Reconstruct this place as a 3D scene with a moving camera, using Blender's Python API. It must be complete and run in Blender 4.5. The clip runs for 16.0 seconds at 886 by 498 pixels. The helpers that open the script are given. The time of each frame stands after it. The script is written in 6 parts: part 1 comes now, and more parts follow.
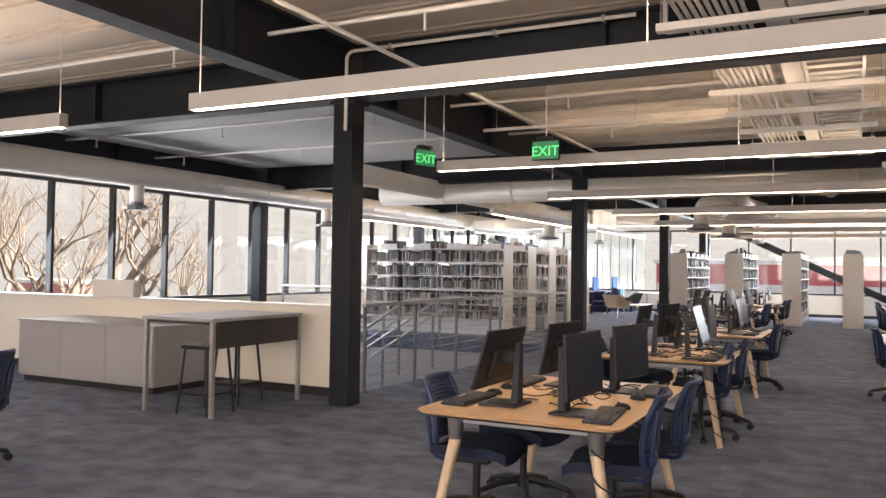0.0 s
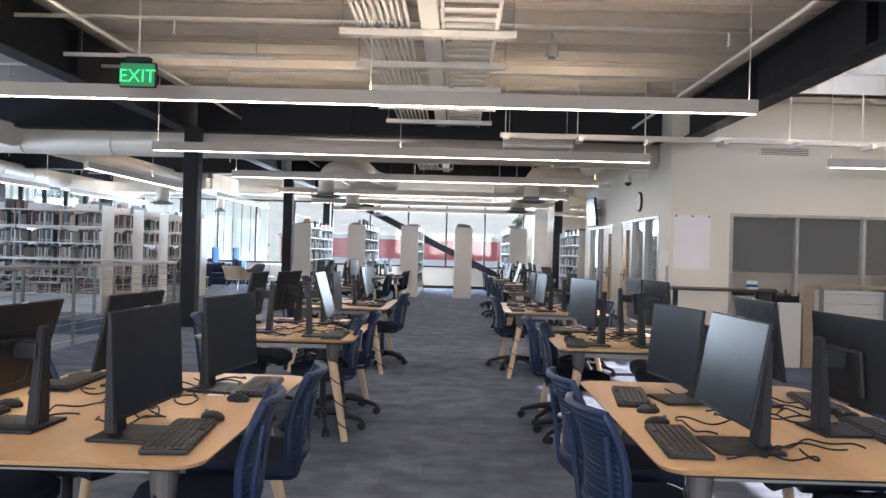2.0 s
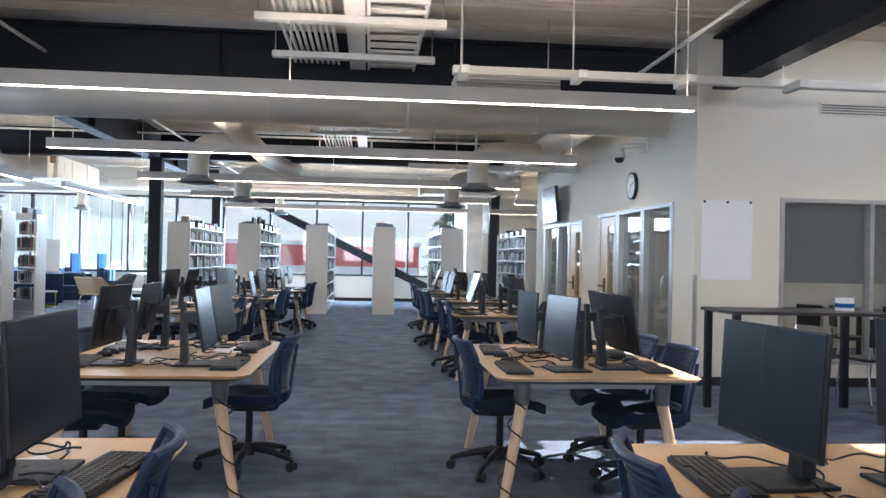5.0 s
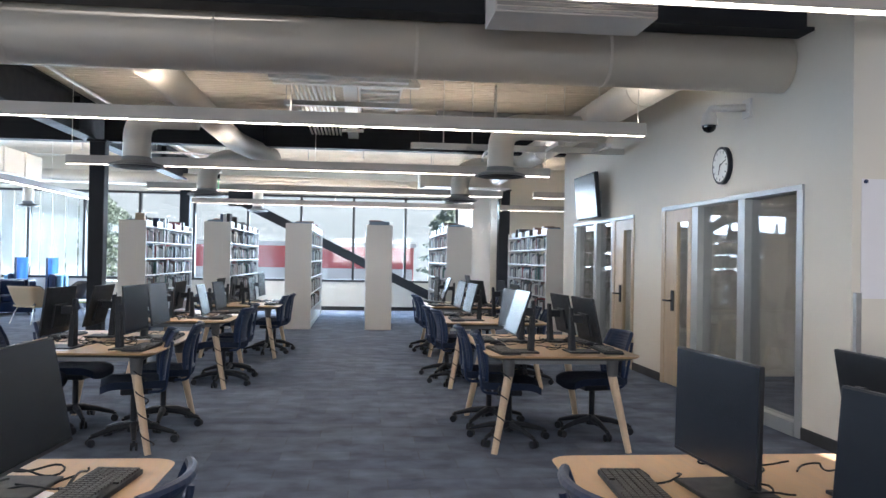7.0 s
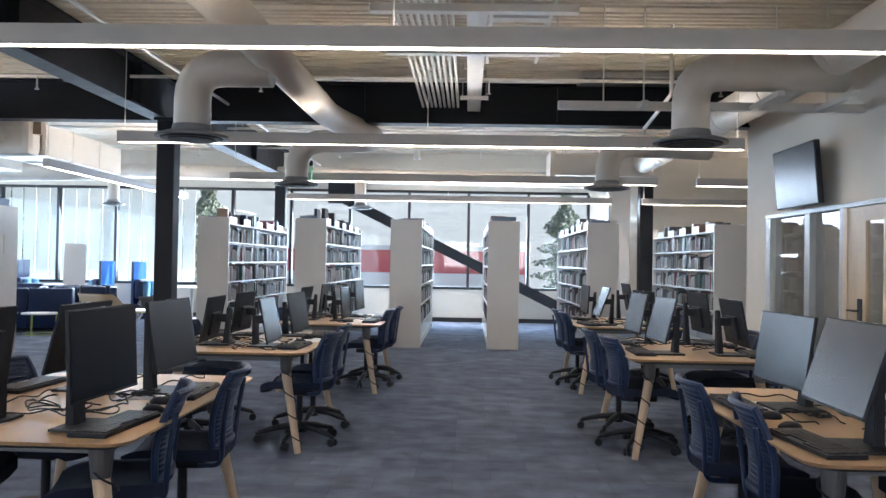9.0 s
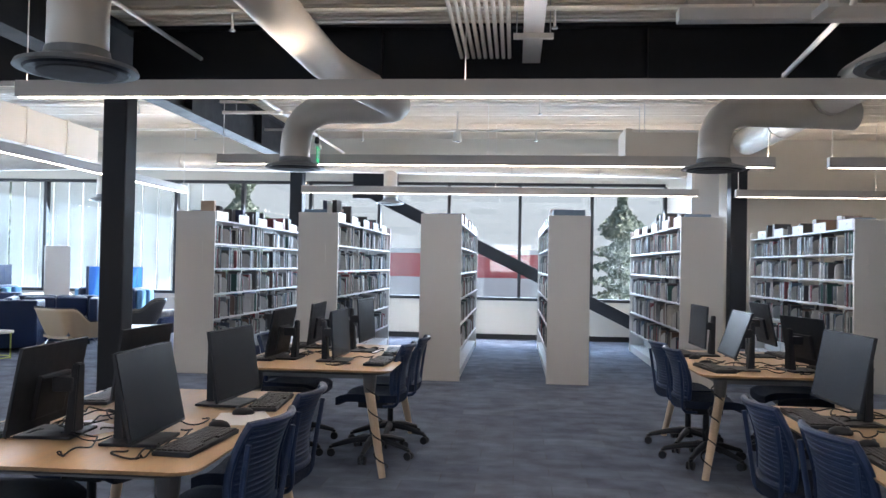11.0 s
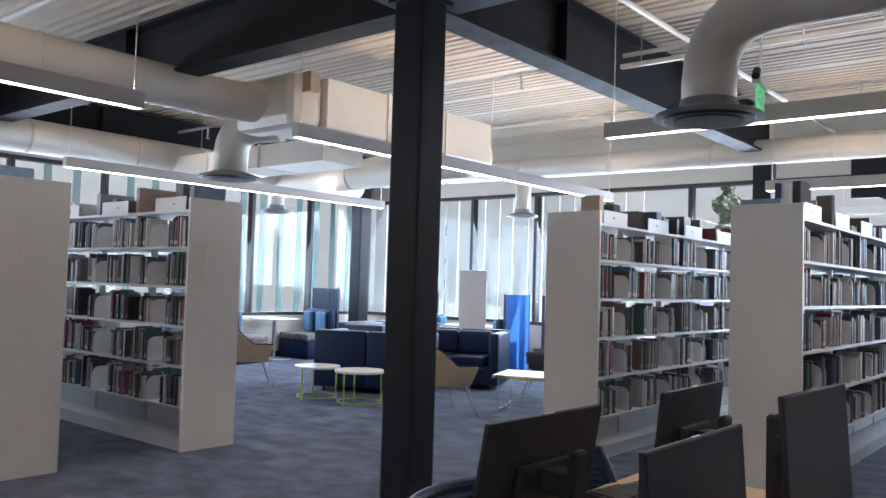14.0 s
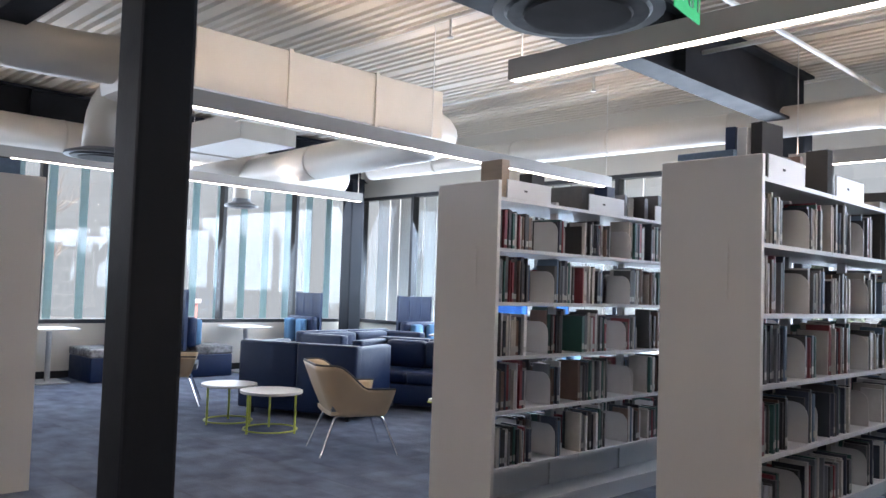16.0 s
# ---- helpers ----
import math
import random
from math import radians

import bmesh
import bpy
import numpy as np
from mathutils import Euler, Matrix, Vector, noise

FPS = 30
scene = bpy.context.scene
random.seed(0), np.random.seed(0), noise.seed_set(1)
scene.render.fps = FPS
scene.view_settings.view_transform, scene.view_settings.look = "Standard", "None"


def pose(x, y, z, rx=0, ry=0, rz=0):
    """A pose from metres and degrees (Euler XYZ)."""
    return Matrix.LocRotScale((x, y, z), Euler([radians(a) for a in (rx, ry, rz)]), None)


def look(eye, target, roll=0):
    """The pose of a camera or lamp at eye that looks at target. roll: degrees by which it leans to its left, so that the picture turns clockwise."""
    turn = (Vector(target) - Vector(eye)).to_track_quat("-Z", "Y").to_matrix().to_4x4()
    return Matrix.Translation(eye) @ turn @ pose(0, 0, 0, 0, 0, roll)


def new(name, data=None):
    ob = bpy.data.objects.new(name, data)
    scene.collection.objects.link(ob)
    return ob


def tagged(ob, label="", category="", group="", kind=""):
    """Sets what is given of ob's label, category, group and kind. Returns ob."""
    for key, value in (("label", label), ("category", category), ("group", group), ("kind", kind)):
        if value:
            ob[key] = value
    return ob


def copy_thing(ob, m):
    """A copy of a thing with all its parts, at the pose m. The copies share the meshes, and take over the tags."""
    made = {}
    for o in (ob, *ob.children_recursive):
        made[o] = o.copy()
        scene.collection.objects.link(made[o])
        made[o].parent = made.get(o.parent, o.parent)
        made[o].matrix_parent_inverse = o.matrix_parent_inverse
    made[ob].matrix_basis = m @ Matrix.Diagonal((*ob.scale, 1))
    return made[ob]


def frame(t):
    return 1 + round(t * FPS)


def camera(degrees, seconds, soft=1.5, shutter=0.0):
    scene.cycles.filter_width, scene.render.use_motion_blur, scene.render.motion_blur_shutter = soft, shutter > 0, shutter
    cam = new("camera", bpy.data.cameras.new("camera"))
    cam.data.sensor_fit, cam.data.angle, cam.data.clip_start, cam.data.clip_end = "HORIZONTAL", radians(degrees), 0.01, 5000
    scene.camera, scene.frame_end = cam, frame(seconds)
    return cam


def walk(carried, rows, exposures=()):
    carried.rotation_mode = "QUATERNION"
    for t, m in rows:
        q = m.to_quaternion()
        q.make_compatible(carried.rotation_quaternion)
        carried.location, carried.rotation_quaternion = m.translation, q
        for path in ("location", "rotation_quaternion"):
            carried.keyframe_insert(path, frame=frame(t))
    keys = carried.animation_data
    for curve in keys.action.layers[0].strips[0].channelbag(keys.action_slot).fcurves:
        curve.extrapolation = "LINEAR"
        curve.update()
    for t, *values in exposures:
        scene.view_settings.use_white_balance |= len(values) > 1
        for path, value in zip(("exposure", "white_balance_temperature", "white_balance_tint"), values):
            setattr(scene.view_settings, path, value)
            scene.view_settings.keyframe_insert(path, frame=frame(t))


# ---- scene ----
cam = camera(57.40, 16.0, soft=1.5)
# t, x, y, z, yaw, pitch, roll
PATH = [
    (0, 0.182, -0.050, 1.508, 26.94, 1.43, -0.81),
    (0.5, 0.195, 0.096, 1.478, 16.47, 1.19, -1.02),
    (1, 0.170, 0.371, 1.417, 8.47, 0.81, -1.22),
    (1.5, 0.015, 0.838, 1.387, 3.58, 0.34, -1.41),
    (2, -0.082, 1.450, 1.397, 0.87, 0.12, -1.57),
    (2.5, -0.147, 2.185, 1.418, -0.42, -0.00, -1.62),
    (3, -0.132, 2.917, 1.416, -0.77, 0.11, -1.61),
    (3.5, -0.124, 3.729, 1.377, -1.27, 0.25, -1.53),
    (4, -0.163, 4.499, 1.366, -2.49, 0.47, -1.41),
    (6.5, -0.210, 8.433, 1.395, -7.32, 0.80, -1.12),
    (7, -0.194, 9.191, 1.440, -5.74, 0.72, -1.02),
    (7.5, -0.266, 10.019, 1.403, -2.73, 0.83, -1.01),
    (8, -0.293, 10.762, 1.389, 0.14, 0.94, -0.90),
    (8.5, -0.358, 11.476, 1.395, 1.35, 0.94, -0.95),
    (11, -0.511, 15.303, 1.458, 5.09, 1.12, -1.04),
    (11.5, -0.513, 16.098, 1.429, 14.24, 1.54, -1.17),
    (12, -0.586, 16.816, 1.430, 22.57, 1.94, -1.24),
    (12.5, -0.702, 17.475, 1.450, 28.55, 1.94, -1.30),
    (13, -0.791, 18.177, 1.451, 32.77, 2.10, -1.52),
    (13.5, -0.945, 18.774, 1.430, 36.12, 2.42, -1.62),
    (14, -1.076, 19.397, 1.438, 39.50, 2.51, -1.71),
    (14.5, -1.175, 20.036, 1.451, 42.96, 2.44, -1.80),
    (15, -1.217, 20.682, 1.450, 45.46, 2.50, -1.83),
    (15.5, -1.210, 21.273, 1.433, 46.35, 2.63, -1.88),
    (16, -1.149, 21.828, 1.423, 45.42, 2.89, -1.84),
]
walk(cam, [(t, pose(x, y, z, 90 + pitch, roll, yaw)) for t, x, y, z, yaw, pitch, roll in PATH],
     exposures=[(0.0, 2.53, 7900, 25), (1.0, 2.50, 7400, 23), (2.0, 2.58, 6550, 17), (4.0, 2.62, 6050, 13), (8.5, 2.52, 6200, 15),
                (11.0, 2.32, 6200, 17), (13.0, 2.13, 6350, 19), (16.0, 2.03, 6500, 21)])

# ---- world, sun, light ----
SUN_TO = Vector((3.8, 2.0, 4.2)).normalized()
world = bpy.data.worlds.new("sky")
scene.world = world
world.use_nodes = True
wt = world.node_tree
sky = wt.nodes.new("ShaderNodeTexSky")
sky.sky_type = 'NISHITA'
sky.sun_disc = False
sky.sun_elevation = math.asin(SUN_TO.z)
sky.sun_rotation = math.atan2(SUN_TO.x, SUN_TO.y)
sky.dust_density = 1.2
wt.links.new(sky.outputs[0], wt.nodes["Background"].inputs[0])
wt.nodes["Background"].inputs[1].default_value = 0.06
sun = new("sun", bpy.data.lights.new("sun", 'SUN'))
sun.data.energy, sun.data.angle, sun.data.color = 3.6, radians(0.6), (1.0, 0.95, 0.88)
sun.matrix_world = look(SUN_TO * 30, (0, 0, 0))
LED, LED_UP = 7.6, 5.2      # strength of the linear lights, below and above


def window_light(name, eye, target, w, h, power, tint=(0.68, 0.84, 1.0)):
    """An area lamp in a window's opening, added to the sky's light."""
    lamp = new(name, bpy.data.lights.new(name, 'AREA'))
    lamp.data.shape, lamp.data.size, lamp.data.size_y = 'RECTANGLE', w, h
    lamp.data.energy, lamp.data.color = power, tint
    lamp.matrix_world = look(eye, target)
    return lamp


window_light("north_window_light", (-4.6, 31.85, 1.95), (-4.6, 20, -4.5), 16.5, 2.3, 370)
# added fill lamp in the assumed south windows, tilted up to lift the ceiling
window_light("south_fill_light", (-2.0, -5.75, 2.05), (-2.0, 10, 9.0), 13.0, 2.1, 200, (0.94, 0.95, 0.94))
window_light("west_window_light", (-13.35, 19.0, 1.95), (0, 19.0, -5.0), 25.0, 2.3, 240)

# ---- materials ----
def mat(name, rgb, rough=0.5, metal=0.0, vary=0.08, scale=6.0, bump=0.0, bump_scale=60.0, spec=0.5, island=None, stretch=None, wear=0.06):
    """A procedural surface: base colour varied at two scales, with fine relief."""
    m = bpy.data.materials.new(name)
    m.use_nodes = True
    nt = m.node_tree
    b = nt.nodes["Principled BSDF"]
    b.inputs["Roughness"].default_value = rough
    b.inputs["Metallic"].default_value = metal
    b.inputs["Specular IOR Level"].default_value = spec
    tc = nt.nodes.new("ShaderNodeTexCoord")
    vec = tc.outputs["Object"]
    if stretch:
        mp = nt.nodes.new("ShaderNodeMapping")
        mp.inputs["Scale"].default_value = stretch
        nt.links.new(vec, mp.inputs[0])
        vec = mp.outputs[0]
    n1 = nt.nodes.new("ShaderNodeTexNoise")
    n1.inputs["Scale"].default_value = scale
    n1.inputs["Detail"].default_value = 6.0
    nt.links.new(vec, n1.inputs["Vector"])
    n2 = nt.nodes.new("ShaderNodeTexNoise")
    n2.inputs["Scale"].default_value = scale * 0.13
    n2.inputs["Detail"].default_value = 3.0
    nt.links.new(vec, n2.inputs["Vector"])
    add = nt.nodes.new("ShaderNodeMath")
    add.operation = 'ADD'
    nt.links.new(n1.outputs[0], add.inputs[0])
    nt.links.new(n2.outputs[0], add.inputs[1])
    ramp = nt.nodes.new("ShaderNodeMapRange")
    ramp.inputs[1].default_value, ramp.inputs[2].default_value = 0.6, 1.4
    ramp.inputs[3].default_value, ramp.inputs[4].default_value = 1.0 - vary, 1.0 + vary
    nt.links.new(add.outputs[0], ramp.inputs[0])
    mul = nt.nodes.new("ShaderNodeVectorMath")
    mul.operation = 'MULTIPLY'
    if island:
        geo = nt.nodes.new("ShaderNodeNewGeometry")
        cr = nt.nodes.new("ShaderNodeValToRGB")
        cr.color_ramp.interpolation = 'CONSTANT'
        els = cr.color_ramp.elements
        while len(els) < len(island):
            els.new(0.5)
        for i, c in enumerate(island):
            els[i].position = i / len(island)
            els[i].color = (*c, 1)
        nt.links.new(geo.outputs["Random Per Island"], cr.inputs[0])
        nt.links.new(cr.outputs[0], mul.inputs[0])
    else:
        mul.inputs[0].default_value = rgb
    nt.links.new(ramp.outputs[0], mul.inputs[1])
    nt.links.new(mul.outputs[0], b.inputs["Base Color"])
    rr = nt.nodes.new("ShaderNodeMapRange")
    rr.inputs[1].default_value, rr.inputs[2].default_value = 0.3, 0.7
    rr.inputs[3].default_value, rr.inputs[4].default_value = max(rough - wear, 0.02), min(rough + wear, 1)
    nt.links.new(n1.outputs[0], rr.inputs[0])
    nt.links.new(rr.outputs[0], b.inputs["Roughness"])
    if bump:
        n3 = nt.nodes.new("ShaderNodeTexNoise")
        n3.inputs["Scale"].default_value = bump_scale
        n3.inputs["Detail"].default_value = 4.0
        nt.links.new(vec, n3.inputs["Vector"])
        bp = nt.nodes.new("ShaderNodeBump")
        bp.inputs["Strength"].default_value = bump
        bp.inputs["Distance"].default_value = 0.01
        nt.links.new(n3.outputs[0], bp.inputs["Height"])
        nt.links.new(bp.outputs[0], b.inputs["Normal"])
    return m


def glow(name, rgb, strength):
    m = bpy.data.materials.new(name)
    m.use_nodes = True
    nt = m.node_tree
    b = nt.nodes["Principled BSDF"]
    b.inputs["Base Color"].default_value = (*rgb, 1)
    b.inputs["Emission Color"].default_value = (*rgb, 1)
    b.inputs["Emission Strength"].default_value = strength
    return m


def glass(name, tint=(0.93, 0.97, 0.97), rough=0.0):
    m = bpy.data.materials.new(name)
    m.use_nodes = True
    nt = m.node_tree
    nt.nodes.remove(nt.nodes["Principled BSDF"])
    tr = nt.nodes.new("ShaderNodeBsdfTransparent")
    tr.inputs[0].default_value = (*tint, 1)
    gl = nt.nodes.new("ShaderNodeBsdfGlossy")
    gl.inputs["Roughness"].default_value = rough
    lw = nt.nodes.new("ShaderNodeLayerWeight")
    pw = nt.nodes.new("ShaderNodeMath")
    pw.operation = 'POWER'
    pw.inputs[1].default_value = 4.0
    nt.links.new(lw.outputs["Facing"], pw.inputs[0])
    fr = nt.nodes.new("ShaderNodeMapRange")
    fr.inputs[3].default_value, fr.inputs[4].default_value = 0.035, 0.7
    nt.links.new(pw.outputs[0], fr.inputs[0])
    mx = nt.nodes.new("ShaderNodeMixShader")
    nt.links.new(fr.outputs[0], mx.inputs[0])
    nt.links.new(tr.outputs[0], mx.inputs[1])
    nt.links.new(gl.outputs[0], mx.inputs[2])
    nt.links.new(mx.outputs[0], nt.nodes["Material Output"].inputs[0])
    return m


def carpet_material():
    """Grey-blue carpet planks with a streaky pile, each plank a little different."""
    m = mat("carpet", (0.085, 0.088, 0.1), 0.95, 0, 0.3, 9.0, 0.8, 260.0, 0.15)
    nt = m.node_tree
    b = nt.nodes["Principled BSDF"]
    tc = nt.nodes.new("ShaderNodeTexCoord")
    br = nt.nodes.new("ShaderNodeTexBrick")
    br.inputs["Scale"].default_value = 1.0
    br.inputs["Brick Width"].default_value = 0.5
    br.inputs["Row Height"].default_value = 0.25
    br.inputs["Mortar Size"].default_value = 0.002
    br.inputs["Color1"].default_value = (0.095, 0.116, 0.164, 1)
    br.inputs["Color2"].default_value = (0.129, 0.153, 0.203, 1)
    br.inputs["Mortar"].default_value = (0.085, 0.09, 0.1, 1)
    nt.links.new(tc.outputs["Object"], br.inputs["Vector"])
    mp = nt.nodes.new("ShaderNodeMapping")
    mp.inputs["Scale"].default_value = (2.4, 3.0, 1.0)
    nt.links.new(tc.outputs["Object"], mp.inputs[0])
    st = nt.nodes.new("ShaderNodeTexNoise")
    st.inputs["Scale"].default_value = 1.6
    st.inputs["Detail"].default_value = 5.0
    nt.links.new(mp.outputs[0], st.inputs["Vector"])
    rg = nt.nodes.new("ShaderNodeMapRange")
    rg.inputs[1].default_value, rg.inputs[2].default_value = 0.35, 0.7
    rg.inputs[3].default_value, rg.inputs[4].default_value = 0.74, 1.26
    nt.links.new(st.outputs[0], rg.inputs[0])
    mul = nt.nodes.new("ShaderNodeVectorMath")
    mul.operation = 'MULTIPLY'
    nt.links.new(br.outputs[0], mul.inputs[0])
    nt.links.new(rg.outputs[0], mul.inputs[1])
    nt.links.new(mul.outputs[0], b.inputs["Base Color"])
    return m


M_CARPET = carpet_material()
M_DECK = mat("painted_metal_deck", (0.64, 0.57, 0.48), 0.6, 0, 0.10, 3.0, 0.15, 40)
M_PLASTER = mat("grey_plaster_soffit", (0.55, 0.54, 0.52), 0.8, 0, 0.05, 2.0, 0.2, 80)
M_CREAM = mat("cream_wall_paint", (0.72, 0.68, 0.60), 0.7, 0, 0.03, 2.0, 0.12, 180)
M_STEEL = mat("black_painted_steel", (0.012, 0.0145, 0.020), 0.6, 0, 0.25, 5.0, 0.08, 60, 0.25)
M_FRAME = mat("dark_bronze_aluminium", (0.03, 0.032, 0.035), 0.4, 0.3, 0.15, 8.0)
M_BASE = mat("black_rubber_base", (0.02, 0.02, 0.022), 0.7)
M_LAMP = mat("silver_lamp_housing", (0.46, 0.44, 0.41), 0.5, 0.0, 0.05, 6.0)
M_LED = glow("led_diffuser", (1.0, 0.90, 0.76), LED)
M_LED_UP = glow("led_upper_diffuser", (1.0, 0.87, 0.70), LED_UP)
M_DUCT = mat("painted_duct", (0.68, 0.63, 0.56), 0.45, 0.1, 0.07, 2.5, 0.1, 12)
M_GALV = mat("galvanised_steel", (0.45, 0.45, 0.45), 0.35, 0.7, 0.2, 14.0)
M_PIPE = mat("white_painted_conduit", (0.7, 0.68, 0.64), 0.45, 0.1, 0.06, 9.0)
M_OAK = mat("pale_oak_veneer", (0.50, 0.325, 0.18), 0.38, 0, 0.2, 10.0, 0.06, 90, 0.4, stretch=(6.0, 0.6, 6.0))
# near-black that paints the thin shadow under the desk's oak edge
M_EDGE_SHADE = mat("shaded_desk_edge", (0.02, 0.019, 0.018), 0.5)
M_LEG = mat("ash_leg", (0.52, 0.40, 0.285), 0.45, 0, 0.15, 12.0, 0.05, 90, 0.4, stretch=(6, 6, 0.7))
M_LEGTOP = mat("dark_grey_socket", (0.11, 0.11, 0.115), 0.45, 0.3)
M_ALU = mat("satin_aluminium", (0.38, 0.40, 0.41), 0.38, 0.35, 0.06, 8.0)
M_BRACKET = mat("grey_cast_bracket", (0.20, 0.21, 0.22), 0.45, 0.4)
M_BLACK = mat("black_plastic", (0.012, 0.015, 0.021), 0.48, 0, 0.2, 20.0, 0.05, 200, 0.28)
M_SCREEN = mat("dark_screen", (0.016, 0.021, 0.031), 0.26, 0, 0.05, 3.0, 0, 60, 0.34, wear=0.0)
M_KEY = mat("black_keycaps", (0.02, 0.02, 0.022), 0.5, 0, 0.3, 30)
M_NAVY = mat("navy_plastic", (0.008, 0.024, 0.074), 0.48, 0, 0.15, 14.0, 0.05, 200)
M_SEAT = mat("dark_navy_fabric", (0.016, 0.024, 0.048), 0.85, 0, 0.3, 40.0, 0.5, 500, 0.2)
M_WHITE = mat("white_powder_coat", (0.66, 0.64, 0.61), 0.30, 0, 0.012, 1.2, 0.03, 200, wear=0.012)
M_SHELF = mat("white_steel_shelf", (0.56, 0.575, 0.59), 0.38, 0, 0.04, 4.0)
BOOKS = [(0.03, 0.035, 0.05), (0.46, 0.44, 0.40), (0.06, 0.06, 0.065), (0.035, 0.034, 0.036), (0.05, 0.06, 0.09), (0.05, 0.05, 0.055), (0.2, 0.035, 0.045),
         (0.6, 0.6, 0.6), (0.06, 0.06, 0.06), (0.10, 0.16, 0.24), (0.42, 0.40, 0.37), (0.025, 0.09, 0.08), (0.17, 0.18, 0.20), (0.02, 0.02, 0.03), (0.16, 0.10, 0.08), (0.5, 0.49, 0.47)]
M_BOOK = mat("book_covers", (0.3, 0.3, 0.3), 0.45, 0, 0.25, 25.0, 0, 60, 0.5, island=BOOKS)
M_BOOK1 = mat("single_book_cover", (0.3, 0.3, 0.3), 0.45, 0, 0.25, 2.0, island=BOOKS)
_n = M_BOOK1.node_tree
_oi = _n.nodes.new("ShaderNodeObjectInfo")
for _k in [k for k in _n.links if k.from_socket.name == "Random Per Island"]:
    _to = _k.to_socket
    _n.links.remove(_k)
    _n.links.new(_oi.outputs["Random"], _to)
M_GLASS = glass("window_glass")
M_RGLASS = glass("room_glass", (0.92, 0.93, 0.93))
M_BLUE = mat("blue_upholstery", (0.0022, 0.0125, 0.050), 0.42, 0, 0.15, 16.0, 0.3, 320, 0.3)
M_BRIGHTBLUE = mat("bright_blue_felt", (0.012, 0.085, 0.29), 0.9, 0, 0.15, 30, 0.4, 400, 0.2)
M_TAN = mat("tan_shell", (0.50, 0.38, 0.25), 0.5, 0, 0.06, 10, 0.05, 200)
M_CUSHION = mat("patterned_grey_cushion", (0.12, 0.13, 0.15), 0.9, 0, 0.9, 60.0, 0.3, 300, 0.2)
M_LABEL = mat("spine_label", (0.42, 0.42, 0.41), 0.8)
M_PATTERN = mat("black_white_pattern_cloth", (0.2, 0.2, 0.2), 0.85, 0, 0.99, 22.0, 0.2, 300, 0.2)
M_STRIPE = mat("pale_blue_cushion", (0.10, 0.22, 0.36), 0.85, 0, 0.3, 30.0, 0.2, 300, 0.2, stretch=(0.2, 6, 0.2))
M_CHROME = mat("chrome", (0.75, 0.75, 0.76), 0.15, 1.0, 0.03)
M_BOOKEND = mat("grey_steel_bookend", (0.58, 0.58, 0.58), 0.42, 0.0, 0.06, 8.0)
M_DARKSHELL = mat("charcoal_shell", (0.05, 0.05, 0.055), 0.5, 0, 0.1, 10.0)
M_BRICK = mat("faded_red_masonry", (0.52, 0.22, 0.2), 0.8, 0, 0.15, 0.4)
M_LIME = mat("lime_steel", (0.45, 0.5, 0.08), 0.4)
M_TABLE = mat("light_laminate", (0.62, 0.60, 0.56), 0.35, 0, 0.05, 6)
M_GREYCAB = mat("grey_laminate", (0.30, 0.30, 0.315), 0.5, 0, 0.05, 3.0)
M_DARKTOP = mat("charcoal_laminate", (0.035, 0.032, 0.031), 0.5)
M_EXIT = glow("exit_green", (0.02, 0.75, 0.22), 0.22)
M_EXITPALE = glow("edge_lit_green_acrylic", (0.03, 0.42, 0.16), 0.28)
M_EXITBG = glow("exit_panel_green", (0.01, 0.12, 0.05), 0.25)
# grey of the reflection in the room window's upper half, painted as a sheet
M_PANE_REFLECTION = mat("painted_grey_reflection", (0.16, 0.16, 0.16), 0.8, 0, 0.05, 4.0, 0.2, 300)
M_PAPER = mat("white_paper", (0.80, 0.79, 0.82), 0.85, 0, 0.02)
M_ASPHALT = mat("asphalt", (0.16, 0.16, 0.16), 0.9, 0, 0.2, 0.3)
M_RED = mat("red_cladding", (0.52, 0.11, 0.11), 0.7, 0, 0.1, 0.3)
M_FAR = mat("pale_stucco", (0.66, 0.64, 0.62), 0.8, 0, 0.08, 0.3)
M_TEAL = mat("teal_glass_fin", (0.36, 0.50, 0.50), 0.3, 0, 0.1, 2.0)
M_FIN = mat("white_perforated_fin", (0.56, 0.56, 0.55), 0.5, 0, 0.06, 3.0)
M_BARK = mat("grey_bark", (0.24, 0.20, 0.165), 0.95, 0, 0.4, 9.0, 0.8, 20)
# leaf green lightened: the pale haze of distance is put into the colour
M_LEAF = mat("haze_paled_leaf", (0.15, 0.19, 0.135), 0.7, 0, 0.5, 6.0)
M_HAZE = glow("pale_hazy_sky", (0.94, 0.98, 1.0), 0.150)
M_HAZE.node_tree.nodes["Principled BSDF"].inputs["Base Color"].default_value = (0.0, 0.0, 0.0, 1)
M_HAZE.node_tree.nodes["Principled BSDF"].inputs["Specular IOR Level"].default_value = 0.0
M_DOME = mat("smoked_dome", (0.01, 0.01, 0.01), 0.08)
M_WOODRAIL = mat("oak_handrail", (0.33, 0.25, 0.18), 0.45, 0, 0.15, 10, 0.05, 90, stretch=(0.8, 6, 6))
M_CLOCK = mat("clock_face", (0.8, 0.8, 0.78), 0.4)
M_PINK = mat("pale_red_masonry", (0.45, 0.30, 0.30), 0.8, 0, 0.15, 0.4)
M_DARKROOM = mat("grey_room_wall", (0.5, 0.5, 0.48), 0.8, 0, 0.05, 2.0)
M_WOODDOOR = mat("maple_door", (0.50, 0.39, 0.265), 0.4, 0, 0.15, 9, 0.04, 90, stretch=(6, 6, 0.7))


